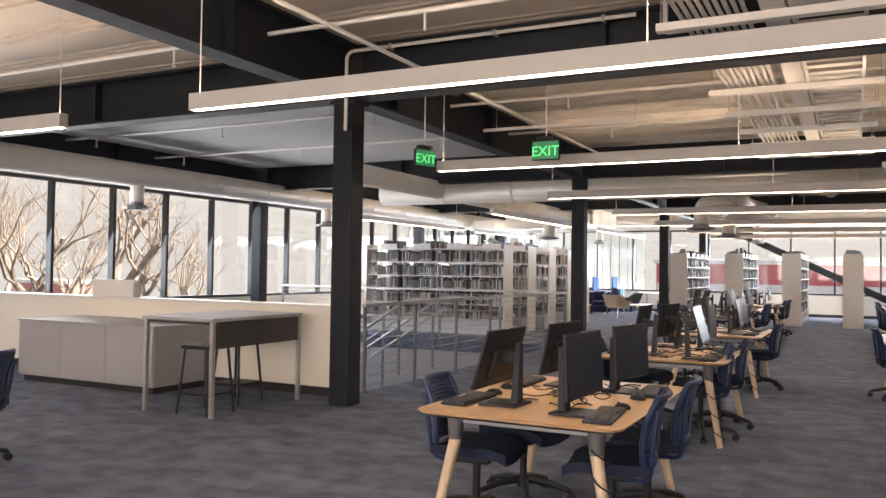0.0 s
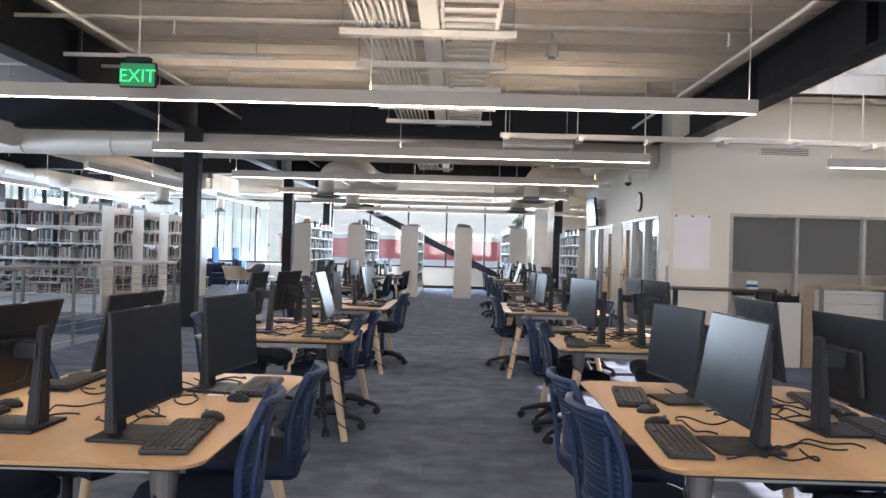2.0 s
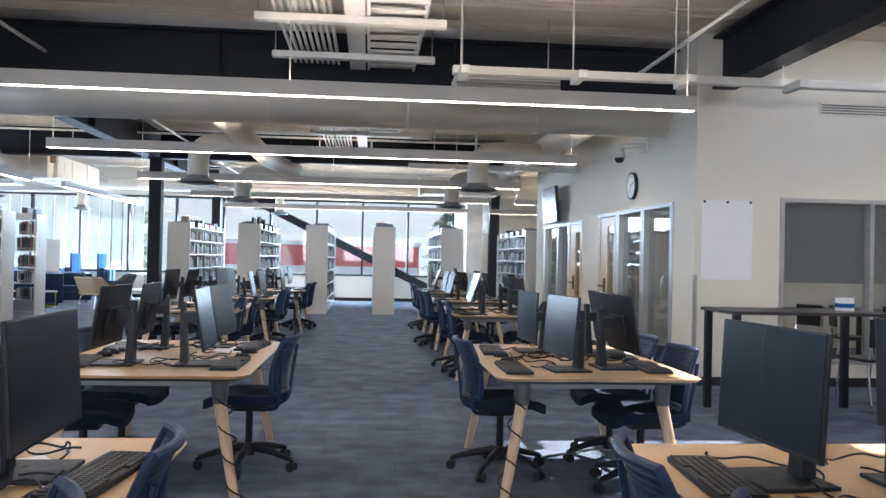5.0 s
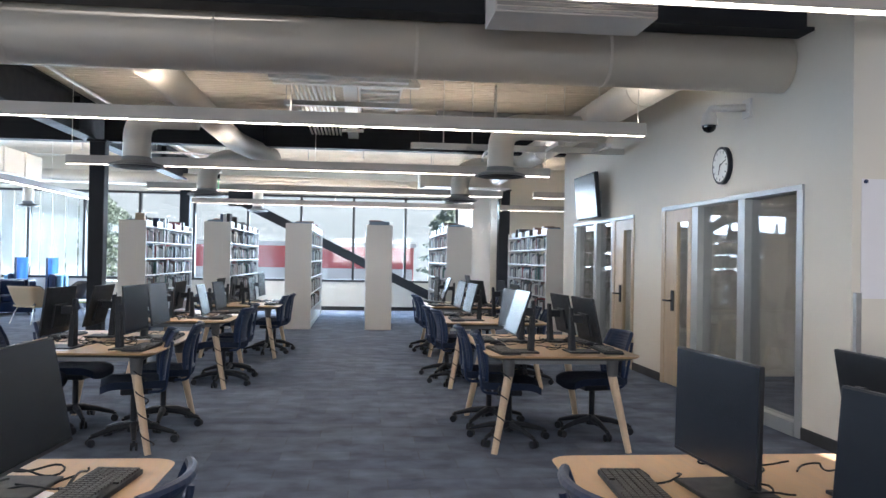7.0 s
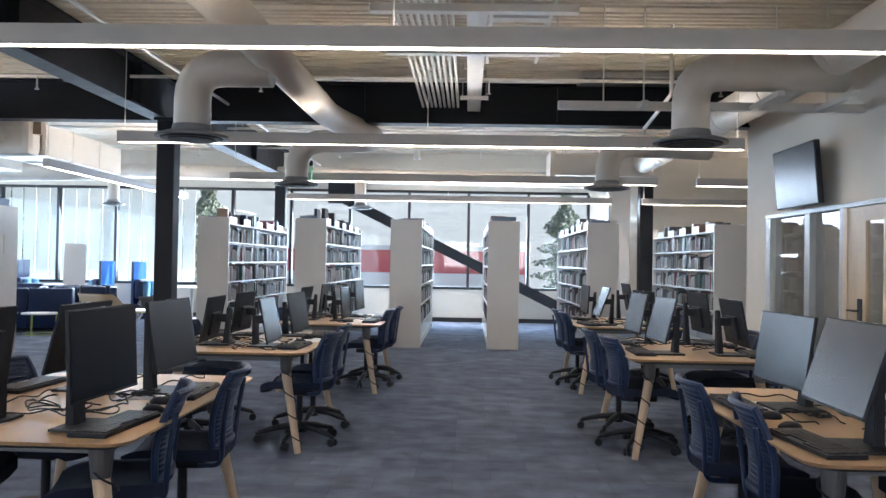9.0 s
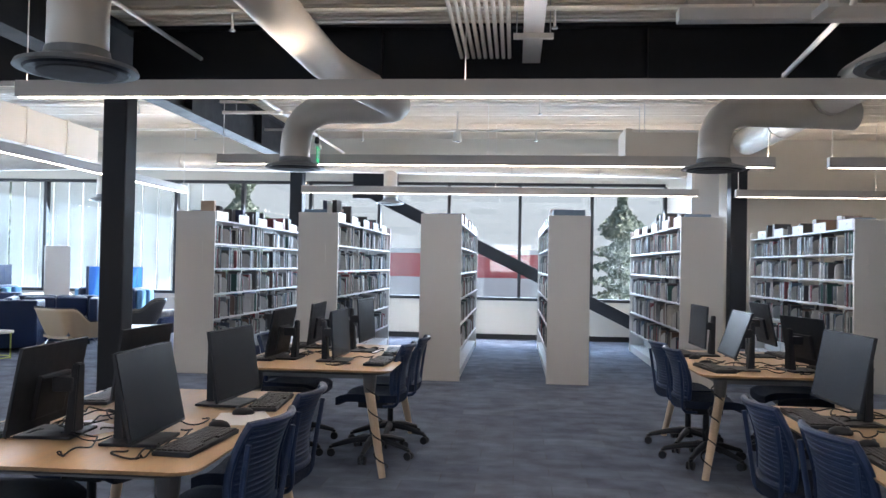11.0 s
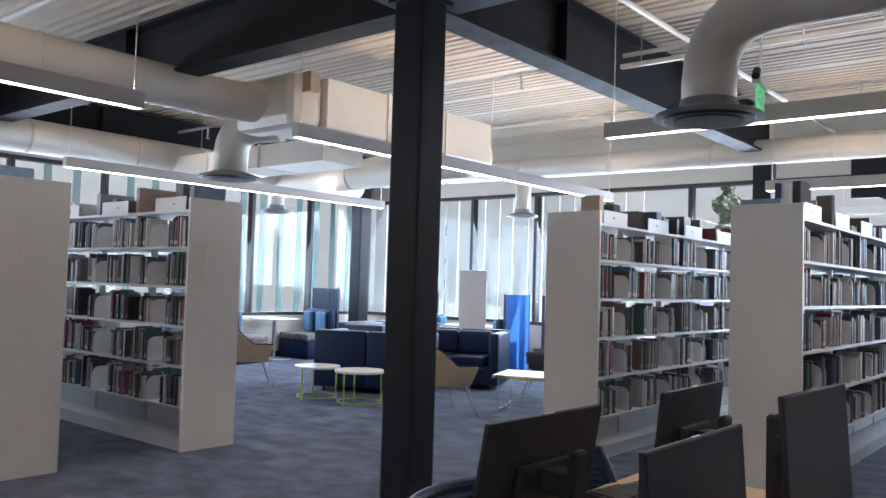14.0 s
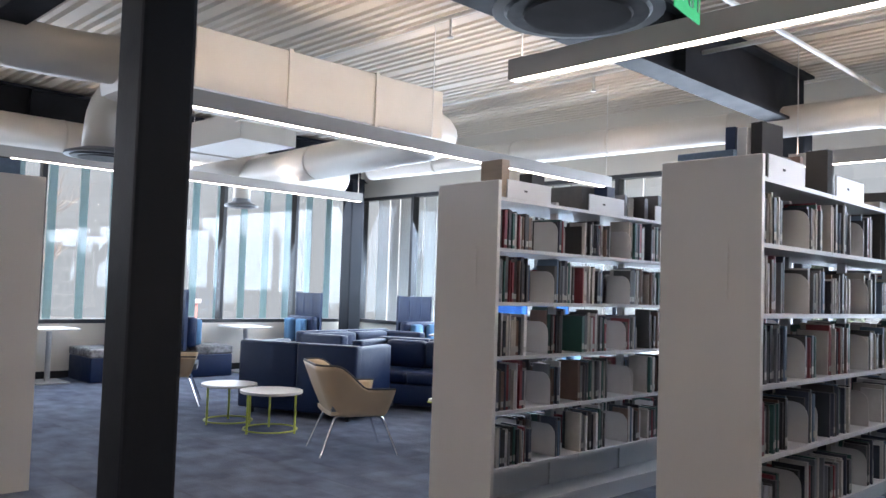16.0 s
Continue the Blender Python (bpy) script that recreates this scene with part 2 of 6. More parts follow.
# ---- mesh helpers ----
def box(bm, x0, x1, y0, y1, z0, z1, bevel=0.0, m=None):
    r = bmesh.ops.create_cube(bm, size=1.0)
    vs = r["verts"]
    t = Matrix.Translation(((x0 + x1) / 2, (y0 + y1) / 2, (z0 + z1) / 2)) @ Matrix.Diagonal((x1 - x0, y1 - y0, z1 - z0, 1))
    bmesh.ops.transform(bm, matrix=t, verts=vs)
    if bevel:
        es = list({e for v in vs for e in v.link_edges})
        r2 = bmesh.ops.bevel(bm, geom=es, offset=bevel, segments=2, affect='EDGES', profile=0.6)
        vs = list({v for f in r2["faces"] for v in f.verts} | {v for v in vs if v.is_valid})
    if m is not None:
        bmesh.ops.transform(bm, matrix=m, verts=[v for v in vs if v.is_valid])


def rod(bm, p0, p1, r0, r1=None, seg=12):
    """A round bar from p0 to p1."""
    p0, p1 = Vector(p0), Vector(p1)
    d = p1 - p0
    q = d.to_track_quat('Z', 'Y').to_matrix().to_4x4()
    bmesh.ops.create_cone(bm, cap_ends=True, segments=seg, radius1=r0, radius2=r0 if r1 is None else r1, depth=d.length,
                          matrix=Matrix.Translation((p0 + p1) / 2) @ q)


def tube(bm, pts, r, seg=14, cap=True):
    """A pipe along a run of points."""
    pts = [Vector(p) for p in pts]
    rings = []
    up = None
    for i, p in enumerate(pts):
        d = (pts[min(i + 1, len(pts) - 1)] - pts[max(i - 1, 0)]).normalized()
        if up is None:
            up = d.orthogonal().normalized()
        up = (up - d * up.dot(d)).normalized()
        side = d.cross(up)
        rad = r[i] if isinstance(r, (list, tuple)) else r
        rings.append([bm.verts.new(p + (up * math.cos(a) + side * math.sin(a)) * rad) for a in [2 * math.pi * k / seg for k in range(seg)]])
    for a, b in zip(rings, rings[1:]):
        for k in range(seg):
            f = bm.faces.new((a[k], a[(k + 1) % seg], b[(k + 1) % seg], b[k]))
            f.smooth = seg > 8
    if cap:
        bm.faces.new(list(reversed(rings[0])))
        bm.faces.new(rings[-1])


def bend(*pts, r=0.3, n=6):
    """Corner points of a pipe run, with its bends rounded."""
    pts = [Vector(p) for p in pts]
    out = [pts[0]]
    for a, b, c in zip(pts, pts[1:], pts[2:]):
        p, q = b + (a - b).normalized() * r, b + (c - b).normalized() * r
        for k in range(n + 1):
            t = k / n
            out.append(p * (1 - t) ** 2 + b * 2 * t * (1 - t) + q * t * t)
    return out + [pts[-1]]


def shell(bm, fn, nu, nv, thick):
    """A curved sheet with thickness: fn(u, v) gives a point and its outward normal."""
    def grid(k):
        g = []
        for i in range(nu + 1):
            row = []
            for j in range(nv + 1):
                p, n = fn(i / nu, j / nv)
                row.append(bm.verts.new(Vector(p) + Vector(n) * k * thick / 2))
            g.append(row)
        return g
    a, b = grid(1), grid(-1)
    for i in range(nu):
        for j in range(nv):
            bm.faces.new((a[i][j], a[i + 1][j], a[i + 1][j + 1], a[i][j + 1])).smooth = True
            bm.faces.new((b[i][j], b[i][j + 1], b[i + 1][j + 1], b[i + 1][j])).smooth = True
    for i in range(nu):
        bm.faces.new((a[i][0], b[i][0], b[i + 1][0], a[i + 1][0]))
        bm.faces.new((a[i][nv], a[i + 1][nv], b[i + 1][nv], b[i][nv]))
    for j in range(nv):
        bm.faces.new((a[0][j], a[0][j + 1], b[0][j + 1], b[0][j]))
        bm.faces.new((a[nu][j], b[nu][j], b[nu][j + 1], a[nu][j + 1]))


def mesh_of(name, bm, material):
    bmesh.ops.recalc_face_normals(bm, faces=bm.faces)
    me = bpy.data.meshes.new(name)
    bm.to_mesh(me)
    bm.free()
    me.materials.append(material)
    return me


def part(name, bm, material, parent=None, label=""):
    ob = new(name, mesh_of(name, bm, material))
    if parent is not None:
        ob.parent = parent
    if label:
        ob["label"] = label
    return ob


def boxpart(name, dims, material, parent=None, label="", bevel=0.0, m=None):
    bm = bmesh.new()
    box(bm, *dims, bevel=bevel, m=m)
    return part(name, bm, material, parent, label)


def rodpart(name, p0, p1, r, material, parent=None, label="", r1=None, seg=12):
    bm = bmesh.new()
    rod(bm, p0, p1, r, r1, seg)
    return part(name, bm, material, parent, label)


def tubepart(name, pts, r, material, parent=None, label="", seg=14):
    bm = bmesh.new()
    tube(bm, pts, r, seg)
    return part(name, bm, material, parent, label)


def thing(name, label, category, group="", m=None):
    ob = new(name)
    ob.empty_display_size = 0.1
    tagged(ob, label, category, group)
    if m is not None:
        ob.matrix_basis = m
    return ob


def structure(ob, label, category):
    return tagged(ob, label, category, kind="structure")

# ---- structure ----
DECK = 4.0
NW, WW = 31.5, -13.2      # inner faces of the north and west walls
bm = bmesh.new()
HX0, HX1, HY0, HY1 = -12.2, -5.15, 8.15, 15.6   # stair opening
for d in ((WW, 9, -6, HY0), (WW, HX0, HY0, HY1), (HX1, 9, HY0, HY1), (WW, 9, HY1, NW)):
    box(bm, *d, -0.25, 0)
floor = structure(part("floor", bm, M_CARPET), "grey-blue streaky carpet plank floor", "floor")
bm = bmesh.new()
box(bm, HX0, HX1, HY0, HY1, -2.2, -2.0)
structure(part("floor_landing", bm, M_CARPET), "dark carpeted landing below the stair opening", "floor")
bm = bmesh.new()
for d in ((HX0 - 0.15, HX0, HY0, HY1), (HX1, HX1 + 0.15, HY0, HY1), (HX0, HX1, HY1, HY1 + 0.15), (HX0, HX1, HY0 - 0.15, HY0)):
    box(bm, *d, -2.2, -0.26)
structure(part("wall_stairwell", bm, M_GREYCAB), "grey painted stairwell walls", "wall")
stairs = thing("staircase", "dark carpeted stair flight descending in the opening", "stairs")
stairs["kind"] = "structure"
for i in range(10):
    boxpart("tread", (-11.2 + 0.0, -9.6, 9.0 + i * 0.3, 9.3 + i * 0.3, -2.0, -2.0 + 0.18 * (i + 1)), M_CARPET, stairs)

# ribbed metal deck, with a roof light over the east side
SKY = (4.2, 6.7, 7.4, 14.4)


def deck_piece(bm, x0, x1, y0, y1, ribs=(0.55, 0.7, 0.85)):
    pitch, h = 0.86, 0.04
    n = max(1, round((y1 - y0) / pitch))
    p = (y1 - y0) / n
    prof = []
    for i in range(n):
        y = y0 + i * p
        prof.append((y, 0))
        for q in ribs:
            prof += [(y + p * q, 0), (y + p * (q + 0.025), h), (y + p * (q + 0.055), h), (y + p * (q + 0.08), 0)]
    prof.append((y1, 0))
    a = [bm.verts.new((x0, y, DECK + z)) for y, z in prof]
    b = [bm.verts.new((x1, y, DECK + z)) for y, z in prof]
    for k in range(len(a) - 1):
        bm.faces.new((a[k], a[k + 1], b[k + 1], b[k]))


bm = bmesh.new()
MID = 17.0
for d in ((WW, SKY[0], -6, MID), (SKY[0], SKY[1], -6, SKY[2]), (SKY[0], SKY[1], SKY[3], MID), (SKY[1], 9, -6, MID)):
    deck_piece(bm, *d)
deck_piece(bm, WW, 9, MID, NW, (0.1, 0.25, 0.4, 0.55, 0.7, 0.85))
structure(part("ceiling", bm, M_DECK), "ribbed metal roof deck painted off-white", "ceiling")
bm = bmesh.new()
for d in ((WW - 0.2, SKY[0], -6.2, NW + 0.2), (SKY[0], SKY[1], -6.2, SKY[2]), (SKY[0], SKY[1], SKY[3], NW + 0.2), (SKY[1], 9.2, -6.2, NW + 0.2)):
    box(bm, *d, DECK + 0.09, DECK + 0.35)
structure(part("roof", bm, M_PLASTER), "flat roof slab over the deck", "roof")
bm = bmesh.new()
box(bm, WW + 0.05, -5.0, 7.75, 15.3, DECK - 0.12, DECK - 0.02)
structure(part("ceiling_soffit", bm, M_PLASTER), "smooth grey plaster soffit above the stair opening", "ceiling")
skylight = structure(thing("window_roof", "roof light with pale bars between its panes", "skylight"), "", "")
for k in range(6):
    y = SKY[2] + (SKY[3] - SKY[2]) * k / 5
    boxpart("bar", (SKY[0], SKY[1], y - 0.05, y + 0.05, DECK + 0.05, DECK + 0.4), M_PIPE, skylight)
for x in (SKY[0] + 0.03, (SKY[0] + SKY[1]) / 2, SKY[1] - 0.03):
    boxpart("rail", (x - 0.04, x + 0.04, SKY[2] + 0.06, SKY[3] - 0.06, DECK + 0.12, DECK + 0.36), M_PIPE, skylight)


def window_run(name, label, axis, base, lines, z0, z1, depth=0.14, open_glass=True):
    """A run of windows: frame, mullions and a pane between each two lines along the axis."""
    w = structure(thing(name, label, "window"), "", "")
    def d(a0, a1, b0, b1, c0, c1):
        return (a0, a1, b0, b1, c0, c1) if axis == 'x' else (b0, b1, a0, a1, c0, c1)
    boxpart("sill", d(lines[0], lines[-1], base - 0.03, base + depth, z0, z0 + 0.06), M_FRAME, w)
    boxpart("head", d(lines[0], lines[-1], base, base + depth, z1 - 0.06, z1), M_FRAME, w)
    for a in lines:
        boxpart("mullion", d(a - 0.032, a + 0.032, base - 0.02, base + depth - 0.02, z0 + 0.06, z1 - 0.06), M_FRAME, w)
    if open_glass:
        for a, b in zip(lines, lines[1:]):
            p = boxpart("pane", d(a + 0.034, b - 0.034, base + 0.05, base + 0.062, z0 + 0.062, z1 - 0.062), M_GLASS, w)
            p.visible_shadow = False
    return w


SILL, HEAD = 0.77, 3.12
bm = bmesh.new()
box(bm, WW, 2.45, NW, NW + 0.2, 0, SILL)
box(bm, WW, 2.45, NW, NW + 0.2, HEAD, DECK + 0.05)
box(bm, 2.45, 9.2, NW, NW + 0.2, 0, DECK + 0.05)
structure(part("wall_north", bm, M_CREAM), "cream painted north wall below and above the windows", "wall")
window_run("window_1", "dark framed window wall with tall clear panes", 'x', NW, [2.41 - 1.42 * k for k in range(12)][::-1], SILL, HEAD)
bm = bmesh.new()
box(bm, WW - 0.2, WW, -6.2, NW + 0.2, 0, SILL)
box(bm, WW - 0.2, WW, -6.2, NW + 0.2, HEAD, DECK + 0.05)
structure(part("wall_west", bm, M_CREAM), "cream painted west wall below and above the windows", "wall")
window_run("window_2", "dark framed west window wall with tall clear panes", 'y', WW - 0.14, [NW - 0.05 - 1.42 * k for k in range(27)][::-1], SILL, HEAD)
# south windows are unseen, assumed behind the camera to go with the added lamp
SW = (-9.1, 5.1)
bm = bmesh.new()
box(bm, WW - 0.2, SW[0], -6.2, -6.0, 0, DECK + 0.05)
box(bm, SW[0], SW[1], -6.2, -6.0, 0, SILL)
box(bm, SW[0], SW[1], -6.2, -6.0, HEAD, DECK + 0.05)
box(bm, SW[1], 9.2, -6.2, -6.0, 0, DECK + 0.05)
structure(part("wall_south", bm, M_CREAM), "cream painted south wall round its assumed windows", "wall")
window_run("window_4", "assumed unseen south windows, dark framed with tall clear panes", 'x', -6.16, [SW[0] + 1.42 * k for k in range(11)], SILL, HEAD)
bm = bmesh.new()
box(bm, 9.0, 9.2, -6.0, NW, 0, DECK + 0.05)
structure(part("wall_east", bm, M_CREAM), "plain cream east wall", "wall")

# glazed rooms on the east side
RX, RY, RN = 3.46, 14.92, 23.62
D1 = (15.58, 18.75, 2.12)
D2 = (19.78, 22.86, 2.09)
bm = bmesh.new()
for a, b, z in ((RY, D1[0], 0), (D1[0], D1[1], D1[2]), (D1[1], D2[0], 0), (D2[0], D2[1], D2[2]), (D2[1], RN, 0)):
    box(bm, RX, RX + 0.15, a, b, z, DECK - 0.01)
structure(part("wall_rooms_west", bm, M_CREAM), "cream painted wall of the glazed study rooms", "wall")
WX = (4.46, 7.76, 0.25, 2.15)
bm = bmesh.new()
for a, b, z0, z1 in ((RX + 0.15, WX[0], 0, DECK - 0.01), (WX[0], WX[1], 0, WX[2]), (WX[0], WX[1], WX[3], DECK - 0.01), (WX[1], 9.0, 0, DECK - 0.01)):
    box(bm, a, b, RY, RY + 0.15, z0, z1)
structure(part("wall_rooms_south", bm, M_CREAM), "cream painted end wall of the glazed study rooms", "wall")
bm = bmesh.new()
box(bm, RX + 0.15, 9.0, RN - 0.15, RN, 0, DECK - 0.01)
box(bm, RX + 0.15, 9.0, 19.2, 19.3, 0, DECK - 0.01)
structure(part("wall_rooms_inner", bm, M_DARKROOM), "grey inner walls of the study rooms", "wall")
bm = bmesh.new()
for y0, y1 in ((RY + 0.15, 19.2), (19.3, RN - 0.15)):
    box(bm, RX + 0.15, 9.0, y0, y1, 2.75, 2.83)
structure(part("ceiling_rooms", bm, M_PLASTER), "flat ceiling of the study rooms", "ceiling")

rw = structure(thing("window_3", "interior room window with slim pale mullions and grey glass", "window"), "", "")
for x in (WX[0] + 0.02, 5.56, 6.66, WX[1] - 0.02):
    boxpart("mullion", (x - 0.025, x + 0.025, RY - 0.02, RY + 0.12, WX[2], WX[3]), M_GALV, rw)
boxpart("head", (WX[0], WX[1], RY - 0.015, RY + 0.12, WX[3] - 0.05, WX[3] - 0.002), M_GALV, rw)
boxpart("sill", (WX[0], WX[1], RY - 0.02, RY + 0.12, WX[2] + 0.002, WX[2] + 0.05), M_GALV, rw)
for a, b in ((WX[0] + 0.05, 5.53), (5.59, 6.63), (6.69, WX[1] - 0.05)):
    boxpart("pane", (a, b, RY + 0.05, RY + 0.06, WX[2] + 0.05, WX[3] - 0.05), M_RGLASS, rw)
    # added sheet behind the glass: the upper half's grey reflection as plain colour
    boxpart("reflection_sheet", (a, b, RY + 0.09, RY + 0.10, 1.18, WX[3] - 0.06), M_PANE_REFLECTION, rw, "grey sheet painting the reflection in the upper pane")


def glazed_front(name, y0, y1, top, posts, door, label):
    """A pale metal frame in the room wall: glass panes, and a maple door with a glass light between y values `door`."""
    g = structure(thing(name, label, "door"), "", "")
    d0, d1 = door
    boxpart("head", (RX - 0.02, RX + 0.155, y0 + 0.002, y1 - 0.002, top - 0.05, top - 0.003), M_ALU, g)
    for a, b in posts:
        boxpart("post", (RX - 0.012, RX + 0.16, a, b, 0, top - 0.051), M_ALU, g, bevel=0.004)
        boxpart("gasket", (RX + 0.03, RX + 0.09, b + 0.001, b + 0.016, 0.13, top - 0.06), M_BASE, g, "thin black glazing seal")
    edges = sorted([y0, y1, *[v for p in posts for v in p]])
    for a, b in zip(edges[::2], edges[1::2]):
        if a < (d0 + d1) / 2 < b or b - a < 0.2:
            continue
        boxpart("pane", (RX + 0.06, RX + 0.07, a + 0.017, b - 0.002, 0.12, top - 0.052), M_RGLASS, g)
        boxpart("bottom_rail", (RX - 0.02, RX + 0.13, a + 0.002, b - 0.002, 0.0, 0.118), M_ALU, g)
    for a, b in ((d0 + 0.002, d0 + 0.05), (d1 - 0.1, d1 - 0.002)):
        boxpart("jamb", (RX - 0.015, RX + 0.155, a, b, 0, top - 0.052), M_WOODDOOR, g, "maple door jamb")
    e0, e1 = d0 + 0.055, d1 - 0.105
    cut = e0 + (e1 - e0) * 0.52
    leaf = boxpart("door_leaf", (RX - 0.005, RX + 0.04, cut, e1, 0.01, top - 0.06), M_WOODDOOR, g, "maple veneer door with a tall glass light")
    boxpart("top_rail", (RX - 0.005, RX + 0.04, e0, cut - 0.001, top - 0.2, top - 0.06), M_WOODDOOR, leaf)
    boxpart("kick_rail", (RX - 0.005, RX + 0.04, e0, cut - 0.001, 0.01, 0.3), M_WOODDOOR, leaf)
    boxpart("stile", (RX - 0.005, RX + 0.04, e0, e0 + 0.06, 0.301, top - 0.201), M_WOODDOOR, leaf)
    boxpart("glass_light", (RX + 0.014, RX + 0.022, e0 + 0.061, cut - 0.001, 0.301, top - 0.201), M_RGLASS, leaf)
    h = bmesh.new()
    tube(h, bend((RX - 0.005, cut + 0.1, 1.0), (RX - 0.07, cut + 0.1, 1.0), (RX - 0.07, cut + 0.24, 1.0), r=0.02), 0.011, 8)
    box(h, RX - 0.018, RX - 0.0055, cut + 0.06, cut + 0.14, 0.88, 1.12)
    part("door_handle", h, M_BLACK, leaf)
    return g


glazed_front("door_1", D1[0], D1[1], D1[2], ((15.585, 15.68), (16.61, 16.75), (17.70, 17.86)), (17.86, 18.75), "pale metal glazed study room front with a maple door")
glazed_front("door_2", D2[0], D2[1], D2[2], ((20.70, 20.78), (21.52, 21.66), (22.72, 22.855)), (19.78, 20.70), "pale metal glazed room front with a maple door")

bm = bmesh.new()
for a, b in ((RY, D1[0]), (D1[1], D2[0]), (D2[1], RN)):
    box(bm, RX - 0.012, RX, a, b, 0.0, 0.1)
box(bm, RX - 0.012, WX[0], RY - 0.012, RY, 0, 0.1)
box(bm, WX[0], 9, RY - 0.012, RY, 0, 0.1)
box(bm, WW, 2.45, NW - 0.012, NW, 0, 0.1)
box(bm, 2.45, 9, NW - 0.012, NW, 0, 0.1)
box(bm, WW, WW + 0.012, HY1 + 0.3, NW - 0.02, 0, 0.1)
structure(part("baseboard", bm, M_BASE), "black rubber cove base along the walls", "baseboard")

# steel frame
def i_beam(axis, c, a0, a1, z0=3.35, h=0.6, w=0.26):
    bm = bmesh.new()
    for o0, o1, q0, q1 in ((-w / 2, w / 2, z0, z0 + 0.03), (-0.012, 0.012, z0 + 0.03, z0 + h - 0.03), (-w / 2, w / 2, z0 + h - 0.03, z0 + h)):
        if axis == 'y':
            box(bm, c + o0, c + o1, a0, a1, q0, q1)
        else:
            box(bm, a0, a1, c + o0, c + o1, q0, q1)
    n = int((a1 - a0) / 2.7)
    for k in range(1, n):
        a = a0 + (a1 - a0) * k / n
        if axis == 'y':
            box(bm, c - w / 2 + 0.01, c + w / 2 - 0.01, a - 0.006, a + 0.006, z0 + 0.03, z0 + h - 0.03)
        else:
            box(bm, a - 0.006, a + 0.006, c - w / 2 + 0.01, c + w / 2 - 0.01, z0 + 0.03, z0 + h - 0.03)
    return tagged(part("steel_beam", bm, M_STEEL), "black painted steel I-beam under the deck", "beam", "roof beams", "structure")


CX, EX = -4.80, 3.75
ROWS_Y = (-0.65, 7.46, 15.57, 23.68)
i_beam('y', CX, -5.99, 31.05)
i_beam('y', EX, -5.99, RY - 0.02)
i_beam('y', -12.75, -5.99, 31.05)
for y in ROWS_Y:
    i_beam('x', y, WW + 0.6, CX - 0.14, 3.36, 0.58)
    i_beam('x', y, CX + 0.14, EX - 0.14 if y < 15 else (RX - 0.01 if y < RN else 8.99), 3.36, 0.58)
    if y < RY:
        i_beam('x', y, EX + 0.14, 8.99, 3.36, 0.58)


def column(x, y, w=0.252, base=True):
    c = tagged(new("column"), "square black painted steel column on the carpet", "column", "steel columns", "structure")
    bm = bmesh.new()
    box(bm, -w / 2, w / 2, -w / 2, w / 2, 0, 3.345, 0.02)
    part("shaft", bm, M_STEEL, c)
    boxpart("cap_plate", (-w / 2 - 0.03, w / 2 + 0.03, -w / 2 - 0.03, w / 2 + 0.03, 3.315, 3.348), M_STEEL, c)
    c.location = (x, y, 0)
    return c


for x, y in ((-4.84, 7.47), (-4.55, 15.05), (-4.655, 23.42)):
    column(x, y)
column(CX, 30.9)
column(3.62, 30.9, 0.3)
for y in (7.46, 15.57, 23.68, 30.95):
    column(-12.8, y, 0.28)
bm = bmesh.new()
box(bm, 2.75, 3.25, 30.75, 31.25, 0, 3.9, 0.01)
structure(part("column_grey", bm, M_PLASTER), "grey boxed column beside the north windows", "column")

# diagonal brace across the north windows
b0, b1 = Vector((-3.35, 31.2, 2.85)), Vector((2.1, 31.2, 0.22))
bm = bmesh.new()
L = (b1 - b0).length
ang = math.atan2(b1.z - b0.z, b1.x - b0.x)
box(bm, -L / 2, L / 2, -0.1, 0.1, -0.12, 0.12, 0.012, Matrix.Translation((b0 + b1) / 2) @ Matrix.Rotation(-ang, 4, 'Y'))
structure(part("steel_brace", bm, M_STEEL), "black steel tube brace crossing the north windows", "brace")
bm = bmesh.new()
box(bm, -3.75, -2.85, 31.15, 31.25, 2.75, 3.35)
box(bm, 1.75, 2.55, 31.15, 31.25, 0.0, 0.42)
structure(part("gusset_plates", bm, M_STEEL), "black steel gusset plates at the brace's ends", "brace")

# low wall, railings round the stair opening
bm = bmesh.new()
box(bm, WW + 0.02, -5.16, 7.86, 8.06, 0, 1.03)
structure(part("wall_low", bm, M_CREAM), "cream painted low wall beside the stair opening", "wall")
bm = bmesh.new()
box(bm, WW + 0.02, -5.14, 7.83, 8.09, 1.032, 1.065, 0.004)
structure(part("trim_low_wall_cap", bm, M_WHITE), "white cap on the low wall", "trim")
bm = bmesh.new()
box(bm, WW + 0.02, -5.16, 7.848, 7.86, 0, 0.1)
structure(part("baseboard_low_wall", bm, M_BASE), "black rubber base on the low wall", "baseboard")


